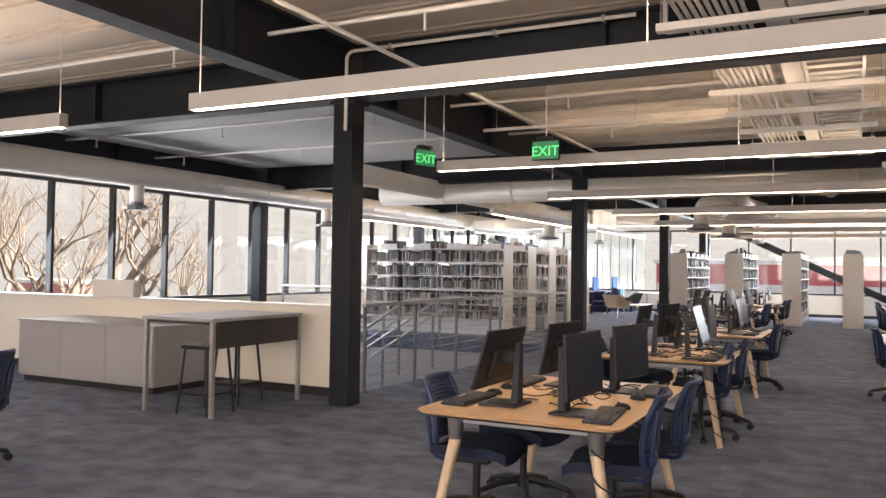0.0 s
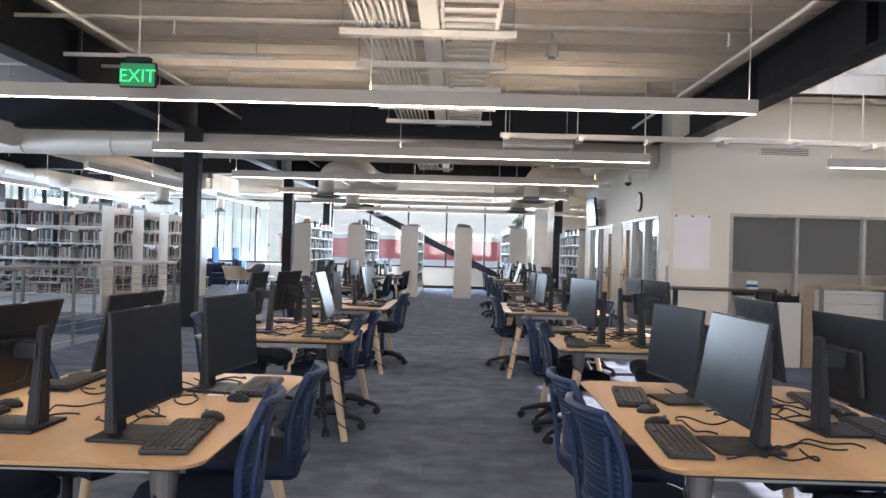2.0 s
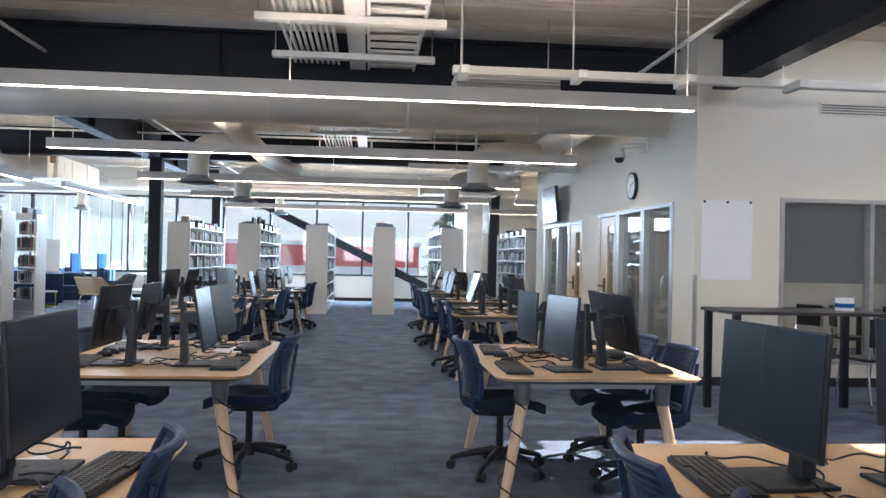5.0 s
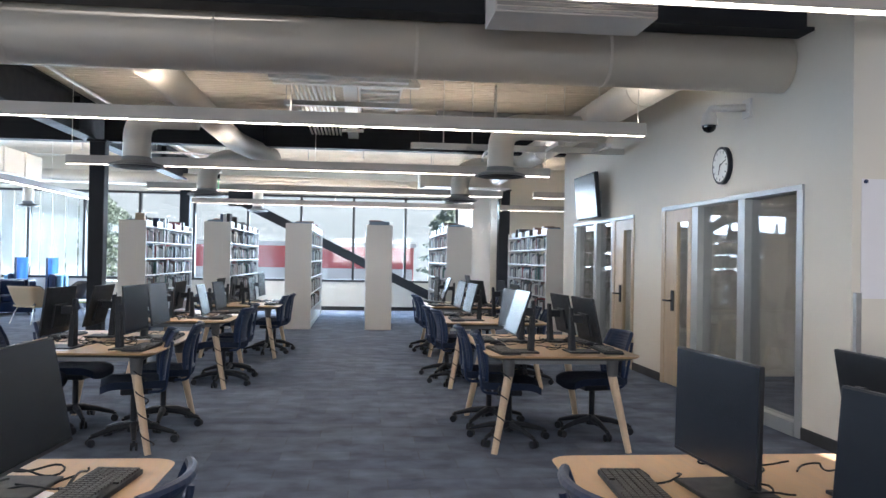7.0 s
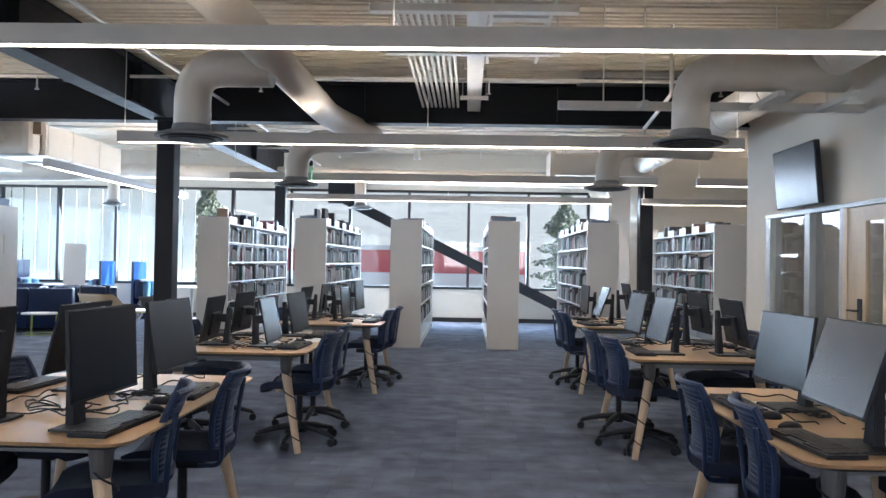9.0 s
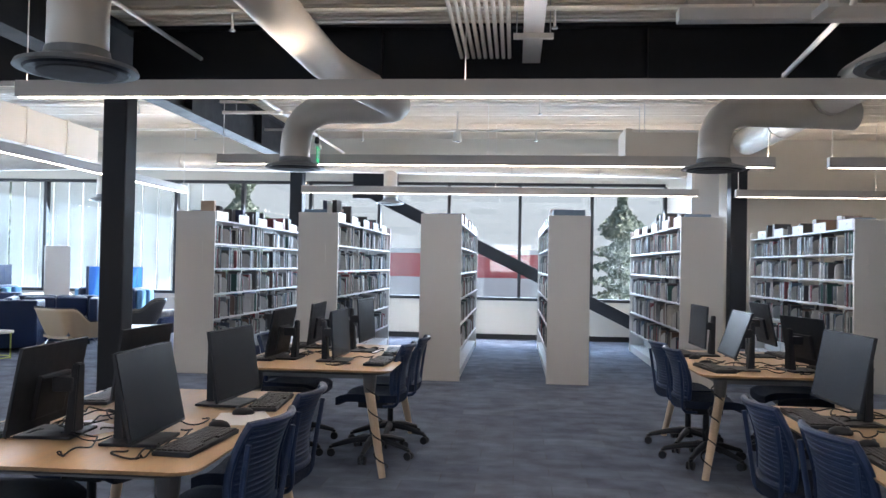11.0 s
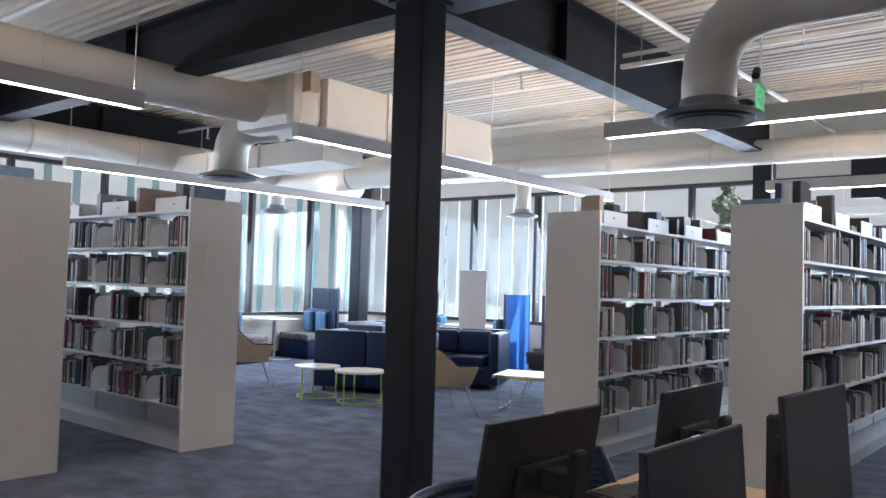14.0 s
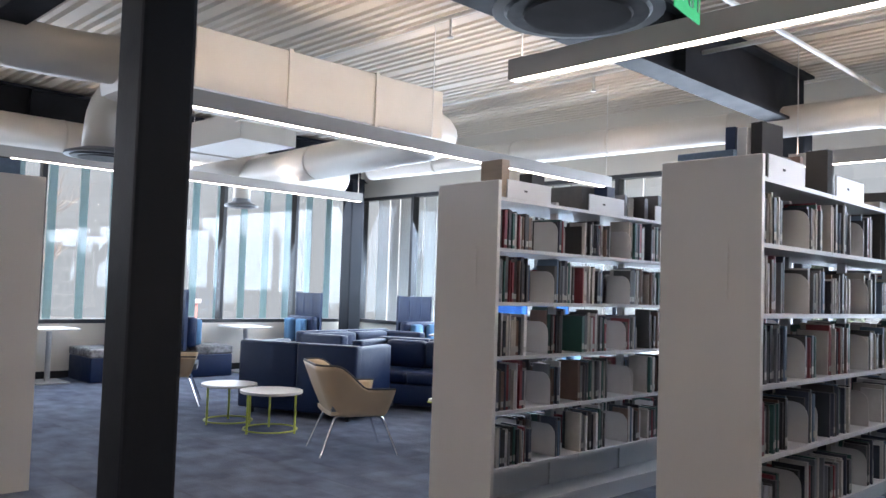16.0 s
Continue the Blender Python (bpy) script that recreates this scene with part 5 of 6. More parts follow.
    for x0, x1, y0, y1, z0, z1 in every:
        if y1 - y0 > 0.016:
            xo = x1 if x1 > 0 else x0
            tags.append((xo - 0.0004, xo + 0.0006, y0 + 0.001, y1 - 0.001, z0 + 0.02, z0 + 0.05 + 0.01 * r.random()))
    g = tagged(new("spine_labels", boxes_mesh("spine_labels", tags, M_LABEL)), "white call-number labels on the book spines", "labels", "spine labels", "stuff")
    g.matrix_basis = m
    if single[0]:
        for side, py, pz in ends:
            o = new("bookend", BOOKEND_UNIT[side])
            o.parent = t
            o.matrix_basis = Matrix.Translation((0, py, pz))
    else:
        plates = bmesh.new()
        for side, py, pz in ends:
            bookend(plates, side, py, pz)
        e = tagged(new("bookends", mesh_of("bookends", plates, M_BOOKEND)), "grey steel bookends with rounded corners holding the rows", "bookends", "bookends", "stuff")
        e.matrix_basis = m
    d = tagged(new("display_books", boxes_mesh("display_books", tops, M_BOOK)), "books and holders displayed on top of the bookcase", "books", "top display books", "stuff")
    for o in (b, d):
        o.matrix_basis = m
    return t


SX = (-4.645, -3.025, -1.445, 0.155, 1.77, 3.82)
for i, x in enumerate(SX):
    bookcase(pose(x, 25.46, 0), 4.35, 100 + i, single=((1, 1.9) if i in (0, 1) else (0, 0.0)))
for i, y in enumerate((17.1, 18.63, 20.16, 21.69, 23.21)):
    bookcase(pose(-6.95, y + 0.26, 0, 0, 0, 90), 3.75, 200 + i, 0.85, single=((-1, 1.9) if i == 4 else (0, 0.0)))

# ---- wall things on the east side ----
clock = thing("wall_clock", "round black-rimmed wall clock with a white face", "clock", m=pose(RX - 0.002, 17.08, 2.44, 0, -90, 0))
rodpart("rim", (0, 0, 0), (0, 0, 0.045), 0.19, M_BLACK, clock, seg=40)
rodpart("face", (0, 0, 0.0452), (0, 0, 0.048), 0.165, M_CLOCK, clock, seg=40)
for a, l, w in ((70, 0.1, 0.012), (200, 0.14, 0.009)):
    boxpart("pointer", (-w / 2, w / 2, -0.02, l, 0.0485, 0.051), M_BLACK, clock, m=Matrix.Rotation(radians(a), 4, 'Z'))
for k in range(12):
    boxpart("hour_mark", (-0.005, 0.005, 0.13, 0.155, 0.0482, 0.0495), M_BLACK, clock, m=Matrix.Rotation(radians(30 * k), 4, 'Z'))

cctv = thing("security_camera", "white dome security camera on a wall arm", "camera")
boxpart("wall_plate", (RX - 0.03, RX - 0.001, 16.5, 16.66, 2.84, 3.02), M_WHITE, cctv, bevel=0.01)
tubepart("arm", bend((RX - 0.03, 16.58, 2.94), (RX - 0.33, 16.72, 2.94), (RX - 0.33, 16.72, 2.88), r=0.04), 0.035, M_WHITE, cctv)
rodpart("housing", (RX - 0.33, 16.72, 2.78), (RX - 0.33, 16.72, 2.9), 0.085, M_WHITE, cctv, r1=0.06, seg=24)
bm = bmesh.new()
bmesh.ops.create_uvsphere(bm, u_segments=20, v_segments=12, radius=0.068, matrix=Matrix.Translation((RX - 0.33, 16.72, 2.775)))
part("dome", bm, M_DOME, cctv, "smoked glass dome")

tv = thing("wall_screen", "black flat television screen on a wall arm", "television", m=pose(RX - 0.2, 21.42, 2.44, 0, 0, 180))
boxpart("casing", (-0.03, 0.03, -0.58, 0.58, -0.34, 0.34), M_BLACK, tv, bevel=0.008, m=Matrix.Rotation(radians(5), 4, 'Y'))
boxpart("screen", (0.031, 0.034, -0.565, 0.565, -0.325, 0.325), M_SCREEN, tv, "dark switched-off screen", m=Matrix.Rotation(radians(5), 4, 'Y'))
boxpart("wall_arm", (-0.2, -0.03, -0.1, 0.1, -0.1, 0.1), M_BRACKET, tv)

poster = thing("white_sheet", "blank white paper sheet pinned to the wall", "poster")
boxpart("sheet", (3.53, 4.13, RY - 0.006, RY - 0.003, 1.2, 2.1), M_PAPER, poster)
for x in (3.56, 3.83, 4.1):
    rodpart("pin", (x, RY - 0.02, 2.08), (x, RY - 0.006, 2.08), 0.015, M_NAVY, poster, "dark blue push pin", seg=10)
vent = thing("wall_vent", "long slotted air grille high on the wall", "vent")
boxpart("frame", (4.9, 5.74, RY - 0.014, RY - 0.002, 3.11, 3.26), M_CREAM, vent)
for k in range(4):
    boxpart("slat", (4.93, 5.71, RY - 0.02, RY - 0.0145, 3.128 + 0.03 * k, 3.143 + 0.03 * k), M_BRACKET, vent)
ext = thing("fire_cabinet_post", "slim grey post beside the wall", "post")
boxpart("post", (3.36, 3.40, 14.7, 14.74, 0, 1.25), M_GALV, ext)

# standing-height table and chairs before the glazed room
ht = thing("high_table", "black standing-height table before the room window", "table")
boxpart("tabletop", (3.0, 4.5, 12.95, 13.65, 0.93, 0.96), M_DARKTOP, ht, bevel=0.005)
for x in (3.06, 4.44):
    for y in (13.0, 13.6):
        boxpart("leg", (x - 0.03, x + 0.03, y - 0.03, y + 0.03, 0, 0.93), M_BLACK, ht)
bx = thing("tissue_box", "small pale box standing on the high table", "box", m=pose(4.25, 13.3, 0.961))
boxpart("carton", (-0.06, 0.06, -0.06, 0.06, 0, 0.12), M_PAPER, bx, bevel=0.003)
boxpart("band", (-0.061, 0.061, -0.061, 0.061, 0.03, 0.07), M_BRIGHTBLUE, bx, "blue printed band")


def simple_chair(m):
    t = thing("stacking_chair", "black stacking chair with chrome legs", "chair", "room chairs", m)
    boxpart("seat", (-0.22, 0.22, -0.22, 0.22, 0.43, 0.46), M_BLACK, t, bevel=0.01)
    boxpart("backrest", (-0.24, -0.21, -0.21, 0.21, 0.58, 0.86), M_BLACK, t, bevel=0.01)
    for s in (-1, 1):
        tubepart("side_frame", bend((0.24, 0.2 * s, 0.011), (0.19, 0.2 * s, 0.42), (-0.18, 0.2 * s, 0.42), (-0.24, 0.2 * s, 0.011), r=0.04), 0.011, M_CHROME, t, seg=8)
        rodpart("back_post", (-0.19, 0.2 * s, 0.42), (-0.225, 0.2 * s, 0.8), 0.011, M_CHROME, t, seg=8)
    return t


for x, y, a in ((4.9, 13.9, 100), (5.5, 16.4, 200), (6.2, 16.3, -20), (6.9, 16.6, 90), (4.6, 16.6, 30)):
    simple_chair(pose(x, y, 0, 0, 0, a))
rt = thing("meeting_table", "dark meeting table inside the study room", "table")
boxpart("tabletop", (4.9, 7.6, 17.0, 18.1, 0.71, 0.74), M_DARKTOP, rt, bevel=0.005)
for x in (5.3, 7.2):
    boxpart("leg", (x - 0.05, x + 0.05, 17.4, 17.7, 0, 0.71), M_BLACK, rt)

# ---- low wall furniture by the stair ----
cab = thing("storage_cabinet", "grey laminate storage cabinet against the low wall", "cabinet")
boxpart("body", (-9.45, -7.07, 6.84, 7.8, 0.08, 0.77), M_GREYCAB, cab)
boxpart("plinth", (-9.4, -7.12, 6.88, 7.8, 0, 0.08), M_BASE, cab)
boxpart("top", (-9.47, -7.05, 6.81, 7.82, 0.77, 0.795), M_GREYCAB, cab, bevel=0.004)
for k in range(3):
    x0 = -9.44 + 0.79 * k
    boxpart("door", (x0, x0 + 0.782, 6.822, 6.838, 0.1, 0.76), M_GREYCAB, cab)
stt = thing("standing_table", "grey standing-height table with thin steel frame", "table")
boxpart("tabletop", (-6.42, -5.45, 6.05, 7.5, 0.95, 0.985), M_GREYCAB, stt, bevel=0.004)
boxpart("side_rail", (-6.36, -5.53, 6.08, 6.1, 0.92, 0.95), M_DARKTOP, stt)
boxpart("side_apron", (-5.49, -5.47, 6.11, 7.44, 0.68, 0.95), M_DARKTOP, stt)
for x in (-6.38, -5.48):
    for y in (6.08, 7.47):
        boxpart("leg", (x - 0.02, x + 0.02, y - 0.02, y + 0.02, 0, 0.95), M_GALV, stt)


def stool(x, y):
    t = thing("bar_stool", "black bar stool under the standing table", "stool", "bar stools", pose(x, y, 0))
    boxpart("seat", (-0.18, 0.18, -0.18, 0.18, 0.66, 0.70), M_BLACK, t, bevel=0.012)
    for sx in (-1, 1):
        for sy in (-1, 1):
            rodpart("leg", (sx * 0.2, sy * 0.2, 0), (sx * 0.15, sy * 0.15, 0.66), 0.014, M_BLACK, t, seg=8)
    boxpart("foot_ring", (-0.19, 0.19, -0.19, 0.19, 0.2, 0.22), M_BLACK, t)


stool(-5.76, 6.30)
stool(-5.98, 7.02)
boxpart_sign = tagged(boxpart("white_box", (-9.4, -8.6, 7.9, 8.02, 1.066, 1.3), M_WHITE, bevel=0.004), "white box standing on the low wall's cap", "box")

# ---- lounge ----
def cushion(name, dims, mtl, parent, b=0.05, label="", m=None):
    bm = bmesh.new()
    box(bm, *dims, bevel=b, m=m)
    ob = part(name, bm, mtl, parent, label)
    for f in ob.data.polygons:
        f.use_smooth = True
    return ob


def sofa(m, w=1.9, label="dark blue upholstered lounge sofa with high arms"):
    """Faces +y in its own frame, back at -y."""
    t = thing("sofa", label, "sofa", "lounge sofas", m)
    cushion("base", (-w / 2, w / 2, -0.4, 0.4, 0.06, 0.30), M_BLUE, t, 0.03)
    for k in range(2):
        cushion("seat_cushion", (-w / 2 + 0.14 + k * (w / 2 - 0.14), -0.01 + k * (w / 2 - 0.13), -0.26, 0.4, 0.30, 0.45), M_BLUE, t, 0.04)
        cushion("back_cushion", (-w / 2 + 0.14 + k * (w / 2 - 0.14), -0.01 + k * (w / 2 - 0.13), -0.3, -0.14, 0.44, 0.78), M_BLUE, t, 0.05)
    for k in range(2):
        cushion("back_panel", (-w / 2 - 0.07 + k * (w / 2 + 0.074), -0.004 + k * (w / 2 + 0.074), -0.45, -0.3, 0.06, 0.80), M_BLUE, t, 0.03)
    for s in (-1, 1):
        cushion("armrest", (s * w / 2 - 0.07, s * w / 2 + 0.07, -0.42, 0.4, 0.06, 0.78), M_BLUE, t, 0.03)
        for y in (-0.36, 0.34):
            boxpart("foot", (s * (w / 2 - 0.06) - 0.02, s * (w / 2 - 0.06) + 0.02, y - 0.02, y + 0.02, 0, 0.06), M_BLACK, t)
    return t


sofa(pose(-8.68, 27.29, 0, 0, 0, 23.6), 1.33)
sofa(pose(-8.4, 28.6, 0, 0, 0, 204), 1.3)
sofa(pose(-10.2, 29.2, 0, 0, 0, -80), 1.7)


def lounge_chair(m, mtl=M_TAN, label="tan moulded shell lounge chair on chrome legs"):
    """Square-backed moulded shell on chrome legs, facing +x."""
    t = thing("lounge_chair", label, "armchair", "shell lounge chairs", m)
    W, D, C = 0.355, 0.30, 0.13

    def plan(v):
        """Along the rim from one arm's front round the back to the other."""
        side, arc, back = D + 0.28 - C, C * math.pi / 2, 2 * (W - C)
        q = v * (2 * side + 2 * arc + back)
        s = 1
        if q > side + arc + back / 2:
            q, s = 2 * side + 2 * arc + back - q, -1
        if q < side:
            return 0.28 - q, -W * s, (0, -s), q / side
        q -= side
        if q < arc:
            a = q / C
            return -D + C - C * math.sin(a), -s * (W - C + C * math.cos(a)), (-math.sin(a), -s * math.cos(a)), 1
        return -D, -s * (W - C - (q - arc)), (-1, 0), 1

    def back_fn(u, v):
        x, y, n, f = plan(v)
        k = min(max((f - 0.52) / 0.45, 0.0), 1.0)
        top = 0.565 + 0.195 * k * k * (3 - 2 * k)
        g = 0.74 + 0.26 * u ** 0.7
        z = 0.335 + u * (top - 0.335)
        lean = 0.09 * (z - 0.4) / 0.36 if f == 1 else 0.09 * k * (z - 0.4) / 0.36
        return (x * g - lean, y * g, z), (n[0], n[1], -0.25)
    bm = bmesh.new()
    shell(bm, back_fn, 10, 44, 0.022)
    part("back_shell", bm, mtl, t)
    rim = [Vector(back_fn(1.0, k / 60)[0]) + Vector((0, 0, 0.004)) for k in range(61)]
    tubepart("rim_piping", rim, 0.011, M_BASE, t, "dark edge piping", seg=6)
    bm = bmesh.new()
    shell(bm, lambda u, v: ((-0.25 + 0.47 * u, 0.27 * (2 * v - 1), 0.345 + 0.03 * u + 0.015 * (2 * v - 1) ** 2), (0, 0, 1)), 8, 8, 0.03)
    part("seat_shell", bm, mtl, t)
    bm = bmesh.new()
    shell(bm, lambda u, v: ((-0.24 + 0.53 * u, 0.265 * (2 * v - 1), 0.41 + 0.04 * u), (0, 0, 1)), 6, 6, 0.07)
    part("seat_pad", bm, M_CUSHION, t, "dark grey seat pad")
    for s in (-1, 1):
        tubepart("front_leg", bend((0.0, s * 0.2, 0.33), (0.2, s * 0.22, 0.33), (0.33, s * 0.29, 0.0), r=0.04), 0.012, M_CHROME, t, seg=8)
        tubepart("back_leg", bend((0.0, s * 0.17, 0.325), (-0.2, s * 0.21, 0.33), (-0.33, s * 0.27, 0.0), r=0.04), 0.012, M_CHROME, t, seg=8)
    return t


lounge_chair(pose(-6.77, 26.30, 0, 0, 0, 66))
lounge_chair(pose(-10.15, 26.28, 0, 0, 0, 60))
lounge_chair(pose(-6.95, 28.85, 0, 0, 0, 205), M_DARKSHELL, "charcoal moulded shell lounge chair on chrome legs")


def round_table(x, y, r=0.3, h=0.40, mtl=M_LIME):
    t = thing("side_table", "small round side table with a pale top", "side table", "round side tables", pose(x, y, 0))
    rodpart("tabletop", (0, 0, h - 0.025), (0, 0, h), r, M_TABLE, t, seg=32)
    for k in range(3):
        a = radians(120 * k + 30)
        rodpart("leg", (r * 0.86 * math.cos(a), r * 0.86 * math.sin(a), 0), (r * 0.86 * math.cos(a), r * 0.86 * math.sin(a), h - 0.025), 0.011, mtl, t, seg=8)
    bm = bmesh.new()
    tube(bm, [(r * 0.86 * math.cos(radians(a)), r * 0.86 * math.sin(radians(a)), 0.03) for a in range(0, 361, 15)], 0.008, 6, cap=False)
    part("foot_ring", bm, mtl, t)


round_table(-7.93, 26.22)
round_table(-8.6, 26.15, 0.28)
ct = thing("coffee_table", "low coffee table with lime rim and wire legs", "coffee table", m=pose(-6.35, 27.55, 0, 0, 0, 20))
boxpart("tabletop", (-0.42, 0.42, -0.35, 0.35, 0.385, 0.41), M_TABLE, ct, bevel=0.006)
boxpart("rim", (-0.425, 0.425, -0.355, 0.355, 0.372, 0.384), M_LIME, ct, "lime green edge")
for s in (-1, 1):
    tubepart("sled_leg", bend((0.36 * s, -0.3, 0.37), (0.36 * s, -0.3, 0.011), (0.36 * s, 0.3, 0.011), (0.36 * s, 0.3, 0.37), r=0.03), 0.009, M_CHROME, ct, seg=8)


def booth(m, label="high-backed blue booth seat by the windows"):
    """A bench with a tall side wing; faces +x."""
    t = thing("booth_seat", label, "booth", "window booths", m)
    cushion("base", (-0.35, 0.35, -0.4, 0.4, 0.0, 0.34), M_BLUE, t, 0.02)
    cushion("seat_cushion", (-0.25, 0.36, -0.4, 0.4, 0.34, 0.46), M_PATTERN, t, 0.03, "black and white patterned seat cushion")
    cushion("backrest", (-0.38, -0.22, -0.36, 0.36, 0.44, 0.9), M_BLUE, t, 0.06)
    for s in (-1, 1):
        cushion("striped_cushion", (-0.22, -0.10, s * 0.17 - 0.1, s * 0.17 + 0.1, 0.47, 0.86), M_STRIPE, t, 0.04, "pale blue bolster cushion")
    felt = M_BRIGHTBLUE if label.startswith("bright") else M_BLUE
    boxpart("screen_panel", (-0.44, -0.40, -0.34, 0.34, 0.0, 1.30), felt, t, bevel=0.008)
    for y in (-0.352, 0.352):
        boxpart("screen_edge", (-0.445, -0.395, y - 0.01, y + 0.01, 0.0, 1.305), M_NAVY, t, "dark panel edge")
    for y in (-0.12, 0.12):
        boxpart("panel_seam", (-0.396, -0.393, y - 0.006, y + 0.006, 0.9, 1.29), M_NAVY, t, "dark seam")
    return t


for x, y, a, bright in ((-12.75, 25.0, 90, 0), (-12.75, 26.55, -90, 0), (-12.75, 28.0, 90, 0), (-12.75, 29.6, -90, 0), (-10.43, 30.75, 0, 0), (-9.22, 30.75, 180, 1), (-7.63, 30.75, 0, 1), (-6.0, 30.75, 180, 0)):
    booth(pose(x, y, 0, 0, 0, a), ("bright blue" if bright else "dark blue") + " high-backed booth seat by the windows")


def pedestal_table(x, y):
    t = thing("pedestal_table", "pale rectangular table on a steel pedestal", "table", "window tables", pose(x, y, 0))
    boxpart("tabletop", (-0.35, 0.35, -0.3, 0.3, 0.71, 0.74), M_TABLE, t, bevel=0.006)
    rodpart("post", (0, 0, 0.02), (0, 0, 0.71), 0.035, M_GALV, t, seg=16)
    boxpart("foot_plate", (-0.26, 0.26, -0.22, 0.22, 0, 0.02), M_GALV, t, bevel=0.006)


for x, y in ((-12.75, 25.78), (-9.83, 30.75), (-6.8, 30.75), (-12.75, 28.8), (-12.3, 23.0)):
    pedestal_table(x, y)
wb = thing("white_partition", "tall white free-standing partition board", "partition", m=pose(-9.25, 30.1, 0, 0, 0, 35))
boxpart("board", (-0.225, 0.225, -0.02, 0.02, 0.08, 1.69), M_WHITE, wb, bevel=0.006)
for s in (-1, 1):
    boxpart("foot", (s * 0.18 - 0.03, s * 0.18 + 0.03, -0.2, 0.2, 0, 0.04), M_GALV, wb)
    boxpart("stem", (s * 0.18 - 0.015, s * 0.18 + 0.015, -0.012, 0.012, 0.04, 0.08), M_GALV, wb)

# ---- outside ----
bm = bmesh.new()
box(bm, -900, 900, -900, 900, -5.2, -5.0)
structure(part("ground", bm, M_ASPHALT), "pale grey paved ground around the building", "ground")


bm = bmesh.new()
tube(bm, [(0, 20, -8), (0, 20, 62)], 150.0, 48, cap=False)
structure(part("backdrop", bm, M_HAZE), "pale hazy sky low over the horizon", "backdrop")


def far_house(x0, x1, y0, y1, z1, mtl, label, bands=()):
    t = thing("building", label, "building", "far buildings")
    boxpart("wall", (x0, x1, y0, y1, -5.0, z1), mtl, t)
    boxpart("roof_edge", (x0 - 0.2, x1 + 0.2, y0 - 0.2, y1 + 0.2, z1, z1 + 0.35), M_FAR, t)
    for name, za, zb, mt in bands:
        boxpart(name, (x0 + 0.1, x1 - 0.1, y0 - 0.12, y0, za, zb), mt, t)
    return t


far_house(-16, 4, 75, 95, 2.3, M_RED, "long red building with white and pale bands", (("white_band", -1.1, 0.55, M_FAR), ("pale_band", -5.0, -1.1, M_PINK)))
far_house(-75, -60, 0, 30, -1.2, M_FAR, "low pale red building beyond the trees")
far_house(-74, -66, 52, 56, -0.4, M_BRICK, "small faded red building beyond the west windows")
far_house(20, 40, 90, 110, 3.0, M_FAR, "pale stucco building beyond the street")

# vertical screen fins outside the north-west corner
def fin(m, w=0.15, mtl=M_FIN):
    t = thing("facade_fin", "white perforated metal fin outside the windows", "fin", "facade fins", m)
    bm = bmesh.new()
    box(bm, -w, w, -0.012, 0.012, -0.4, 4.6)
    part("blade", bm, mtl, t)
    boxpart("stay", (-0.015, 0.015, -0.5, -0.012, 3.2, 3.24), M_GALV, t)
    return t


fin0 = fin(pose(-7.45, NW + 0.85, 0))
k = 0
while -7.45 - 0.34 * (k + 1) > WW - 0.5:
    k += 1
    copy_thing(fin0, pose(-7.45 - 0.34 * k, NW + 0.85, 0, 0, 0, (k * 37) % 24 - 12))
fin1 = fin(pose(WW - 0.85, NW + 0.3, 0, 0, 0, 90), 0.06, M_TEAL)
fin1["label"] = "teal glass fin outside the west windows"
for k in range(1, 15):
    copy_thing(fin1, pose(WW - 0.85, NW + 0.3 - 0.47 * k, 0, 0, 0, 90 + (k * 41) % 40 - 20))


def bare_tree(x, y, h, seed):
    r = random.Random(seed)
    t = thing("bare_tree", "large bare tree with many fine branches", "tree", "street trees", pose(x, y, -5.0))
    bm = bmesh.new()
    tw = bmesh.new()

    def grow(b, p, d, l, rad, depth):
        pts, q, rs = [p], p, [rad]
        n = 4
        for i in range(n):
            d = (d + Vector((r.uniform(-.35, .35), r.uniform(-.35, .35), r.uniform(-.1, .3)))).normalized()
            q = q + d * l / n
            pts.append(q)
            rs.append(rad * (1 - 0.55 * (i + 1) / n))
        tube(b, pts, rs, 7 if depth < 2 else 4)
        if depth < 5:
            for k in range(3 if depth < 4 else 2):
                j = r.randint(2, 4)
                nd = (d + Vector((r.uniform(-1, 1), r.uniform(-1, 1), r.uniform(-.25, .7)))).normalized()
                grow(tw if depth >= 1 else b, pts[j], nd, l * r.uniform(0.6, 0.8), rs[j] * 0.8, depth + 1)
    grow(bm, Vector((0, 0, 0)), Vector((0, 0, 1)), h * 0.36, h * 0.03, 0)
    part("trunk", bm, M_BARK, t)
    part("branches", tw, M_BARK, t)
    return t


for i, (x, y, h) in enumerate(((-24, 14, 13), (-29, 21, 14), (-33, 9, 12), (-40, 32, 13), (-26, 28, 11), (-45, 16, 14), (-36, 0, 12), (-22, 19, 14), (-27.5, 24.5, 15), (-31, 16, 15), (-23, 9.5, 13))):
    bare_tree(x, y, h, 40 + i)


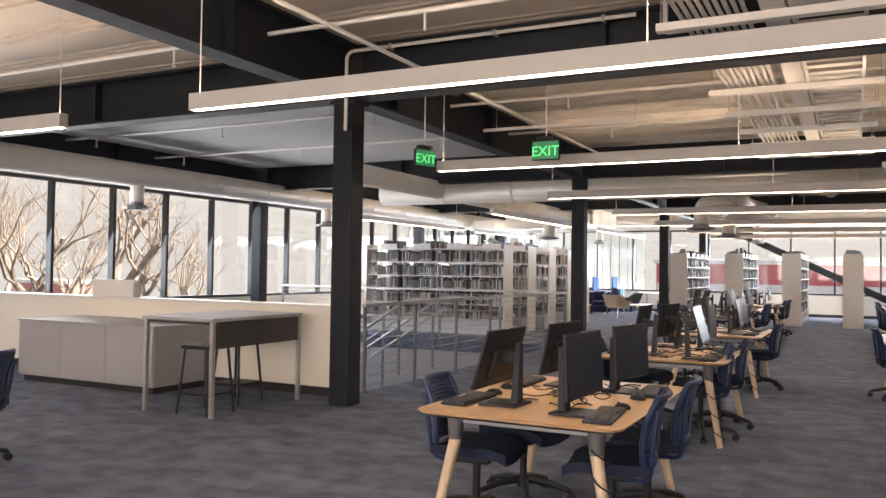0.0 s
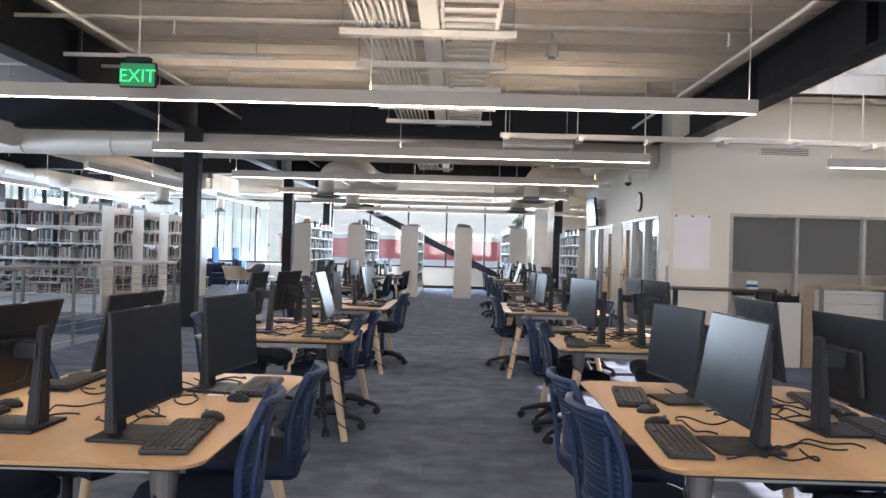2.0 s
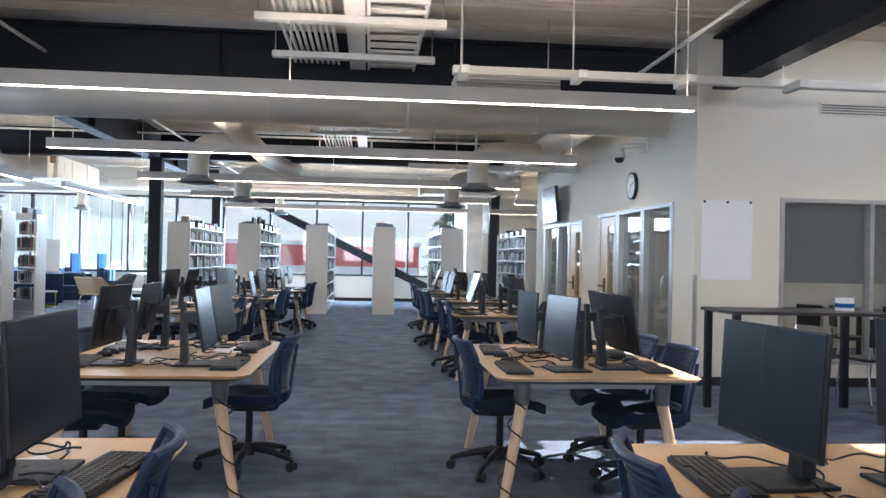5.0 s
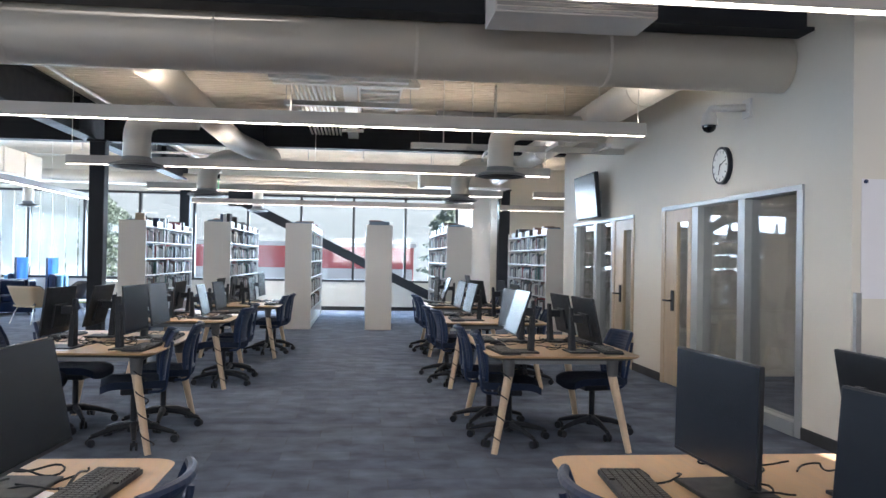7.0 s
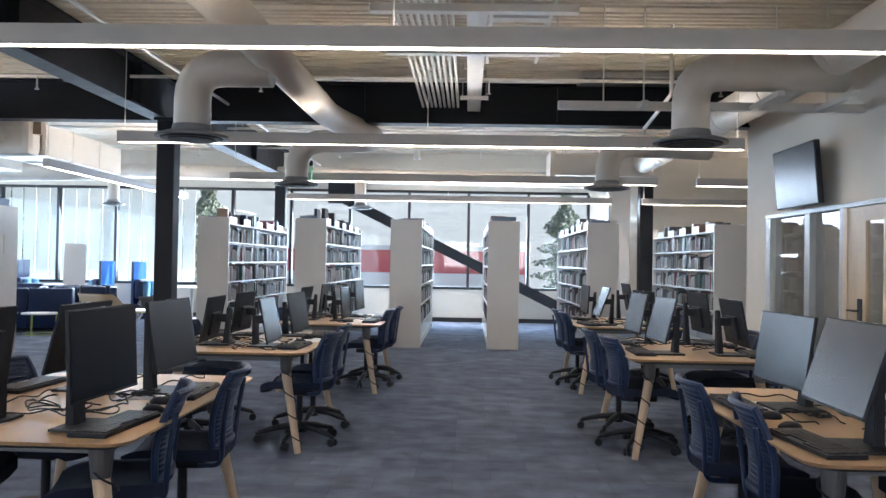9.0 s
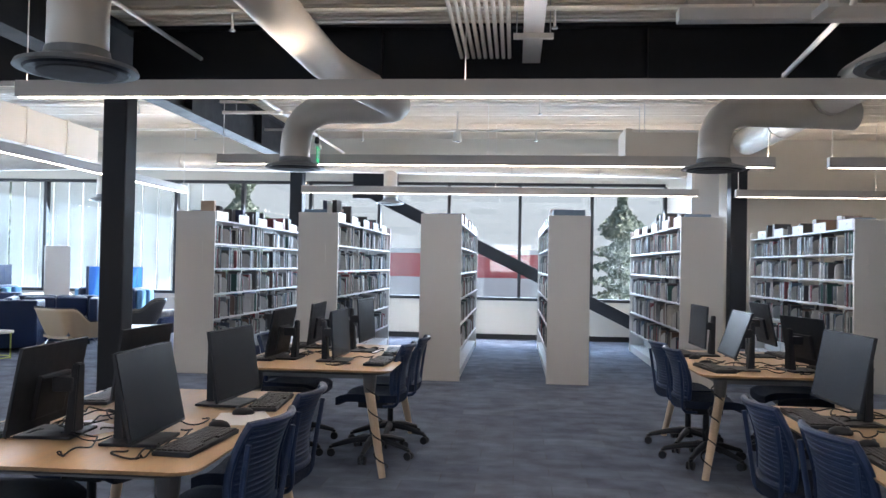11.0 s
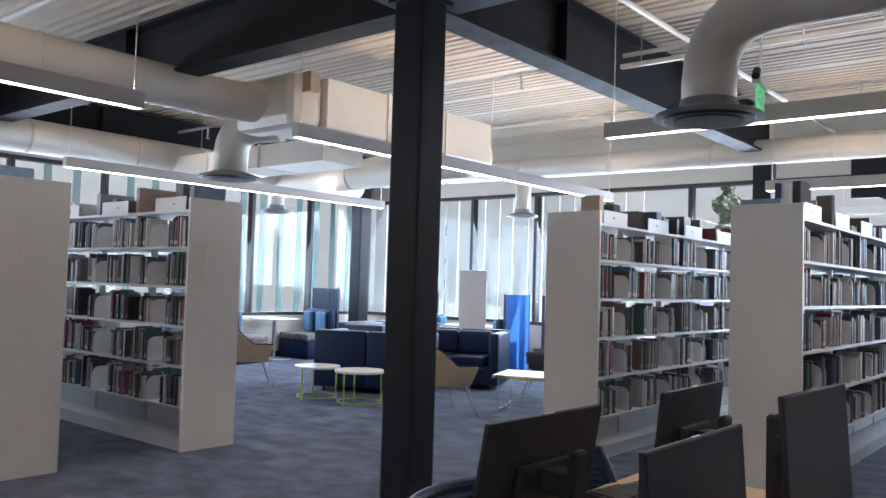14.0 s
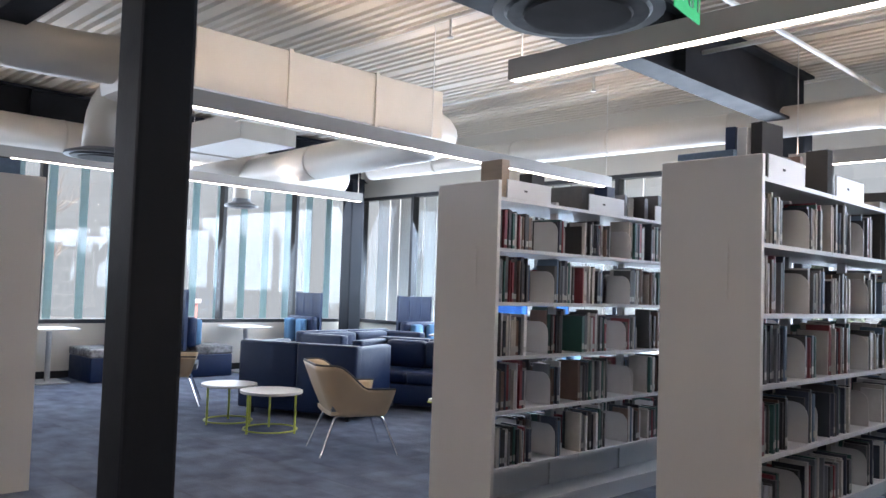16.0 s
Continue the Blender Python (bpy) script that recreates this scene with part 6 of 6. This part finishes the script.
def leafy_tree(x, y, h, seed):
    r = random.Random(seed)
    t = thing("evergreen_tree", "evergreen tree with a ragged crown, its green paled for haze", "tree", "street trees", pose(x, y, -5.0))
    rodpart("trunk", (0, 0, 0), (0, 0, h * 0.9), h * 0.022, M_BARK, t, r1=0.03, seg=10)
    vs, fs = [], []
    for k in range(5200):
        z = h * (0.22 + 0.78 * r.random() ** 0.8)
        R = h * 0.24 * (1 - (z / h) ** 2.2) + 0.3
        lobe = 0.65 + 0.35 * math.sin(5 * z + 3 * math.sin(z))
        a = r.uniform(0, 6.283)
        q = R * lobe * r.random() ** 0.45
        c = Vector((q * math.cos(a), q * math.sin(a), z))
        u = Vector((r.uniform(-1, 1), r.uniform(-1, 1), r.uniform(-1, 1))).normalized() * 0.16
        v = u.orthogonal().normalized() * 0.08
        n = len(vs)
        vs += [c + u, c + v, c - u, c - v]
        fs.append((n, n + 1, n + 2, n + 3))
    me = bpy.data.meshes.new("crown")
    me.from_pydata(vs, [], fs)
    me.materials.append(M_LEAF)
    ob = new("crown", me)
    ob.parent = t


for i, (x, y, h) in enumerate(((5.5, 62, 11), (-16, 60, 12), (-21, 47, 14), (9, 70, 10))):
    leafy_tree(x, y, h, 70 + i)

# books displayed on top of the second bookcase
for k, (x0, x1, y0, y1, h, c) in enumerate(((-2.86, -2.80, 25.56, 25.74, 0.27, M_BASE), (-2.93, -2.88, 25.55, 25.72, 0.25, M_SHELF), (-3.0, -2.95, 25.55, 25.75, 0.26, M_NAVY), (-3.2, -3.05, 25.56, 25.80, 0.11, M_BASE), (-4.62, -4.44, 25.55, 25.62, 0.24, M_WOODRAIL), (-4.6, -4.5, 25.9, 26.05, 0.2, M_BASE), (-2.9, -2.78, 26.3, 26.36, 0.24, M_BASE), (-4.6, -4.45, 26.7, 26.8, 0.2, M_NAVY))):
    b = thing("display_book", "large hardcover book displayed on the bookcase top", "book", "large display books", pose((x0 + x1) / 2, (y0 + y1) / 2, 2.001, 0, 0, (k * 23) % 17 - 8))
    w, d = (x1 - x0) / 2, (y1 - y0) / 2
    boxpart("cover", (-w, w, -d, d, 0, h), c, b, bevel=0.003)
    boxpart("pages", (-w * 0.8, w * 0.8, -d * 0.94, d * 0.94, h - 0.004, h + 0.001), M_PAPER, b, "white page block")
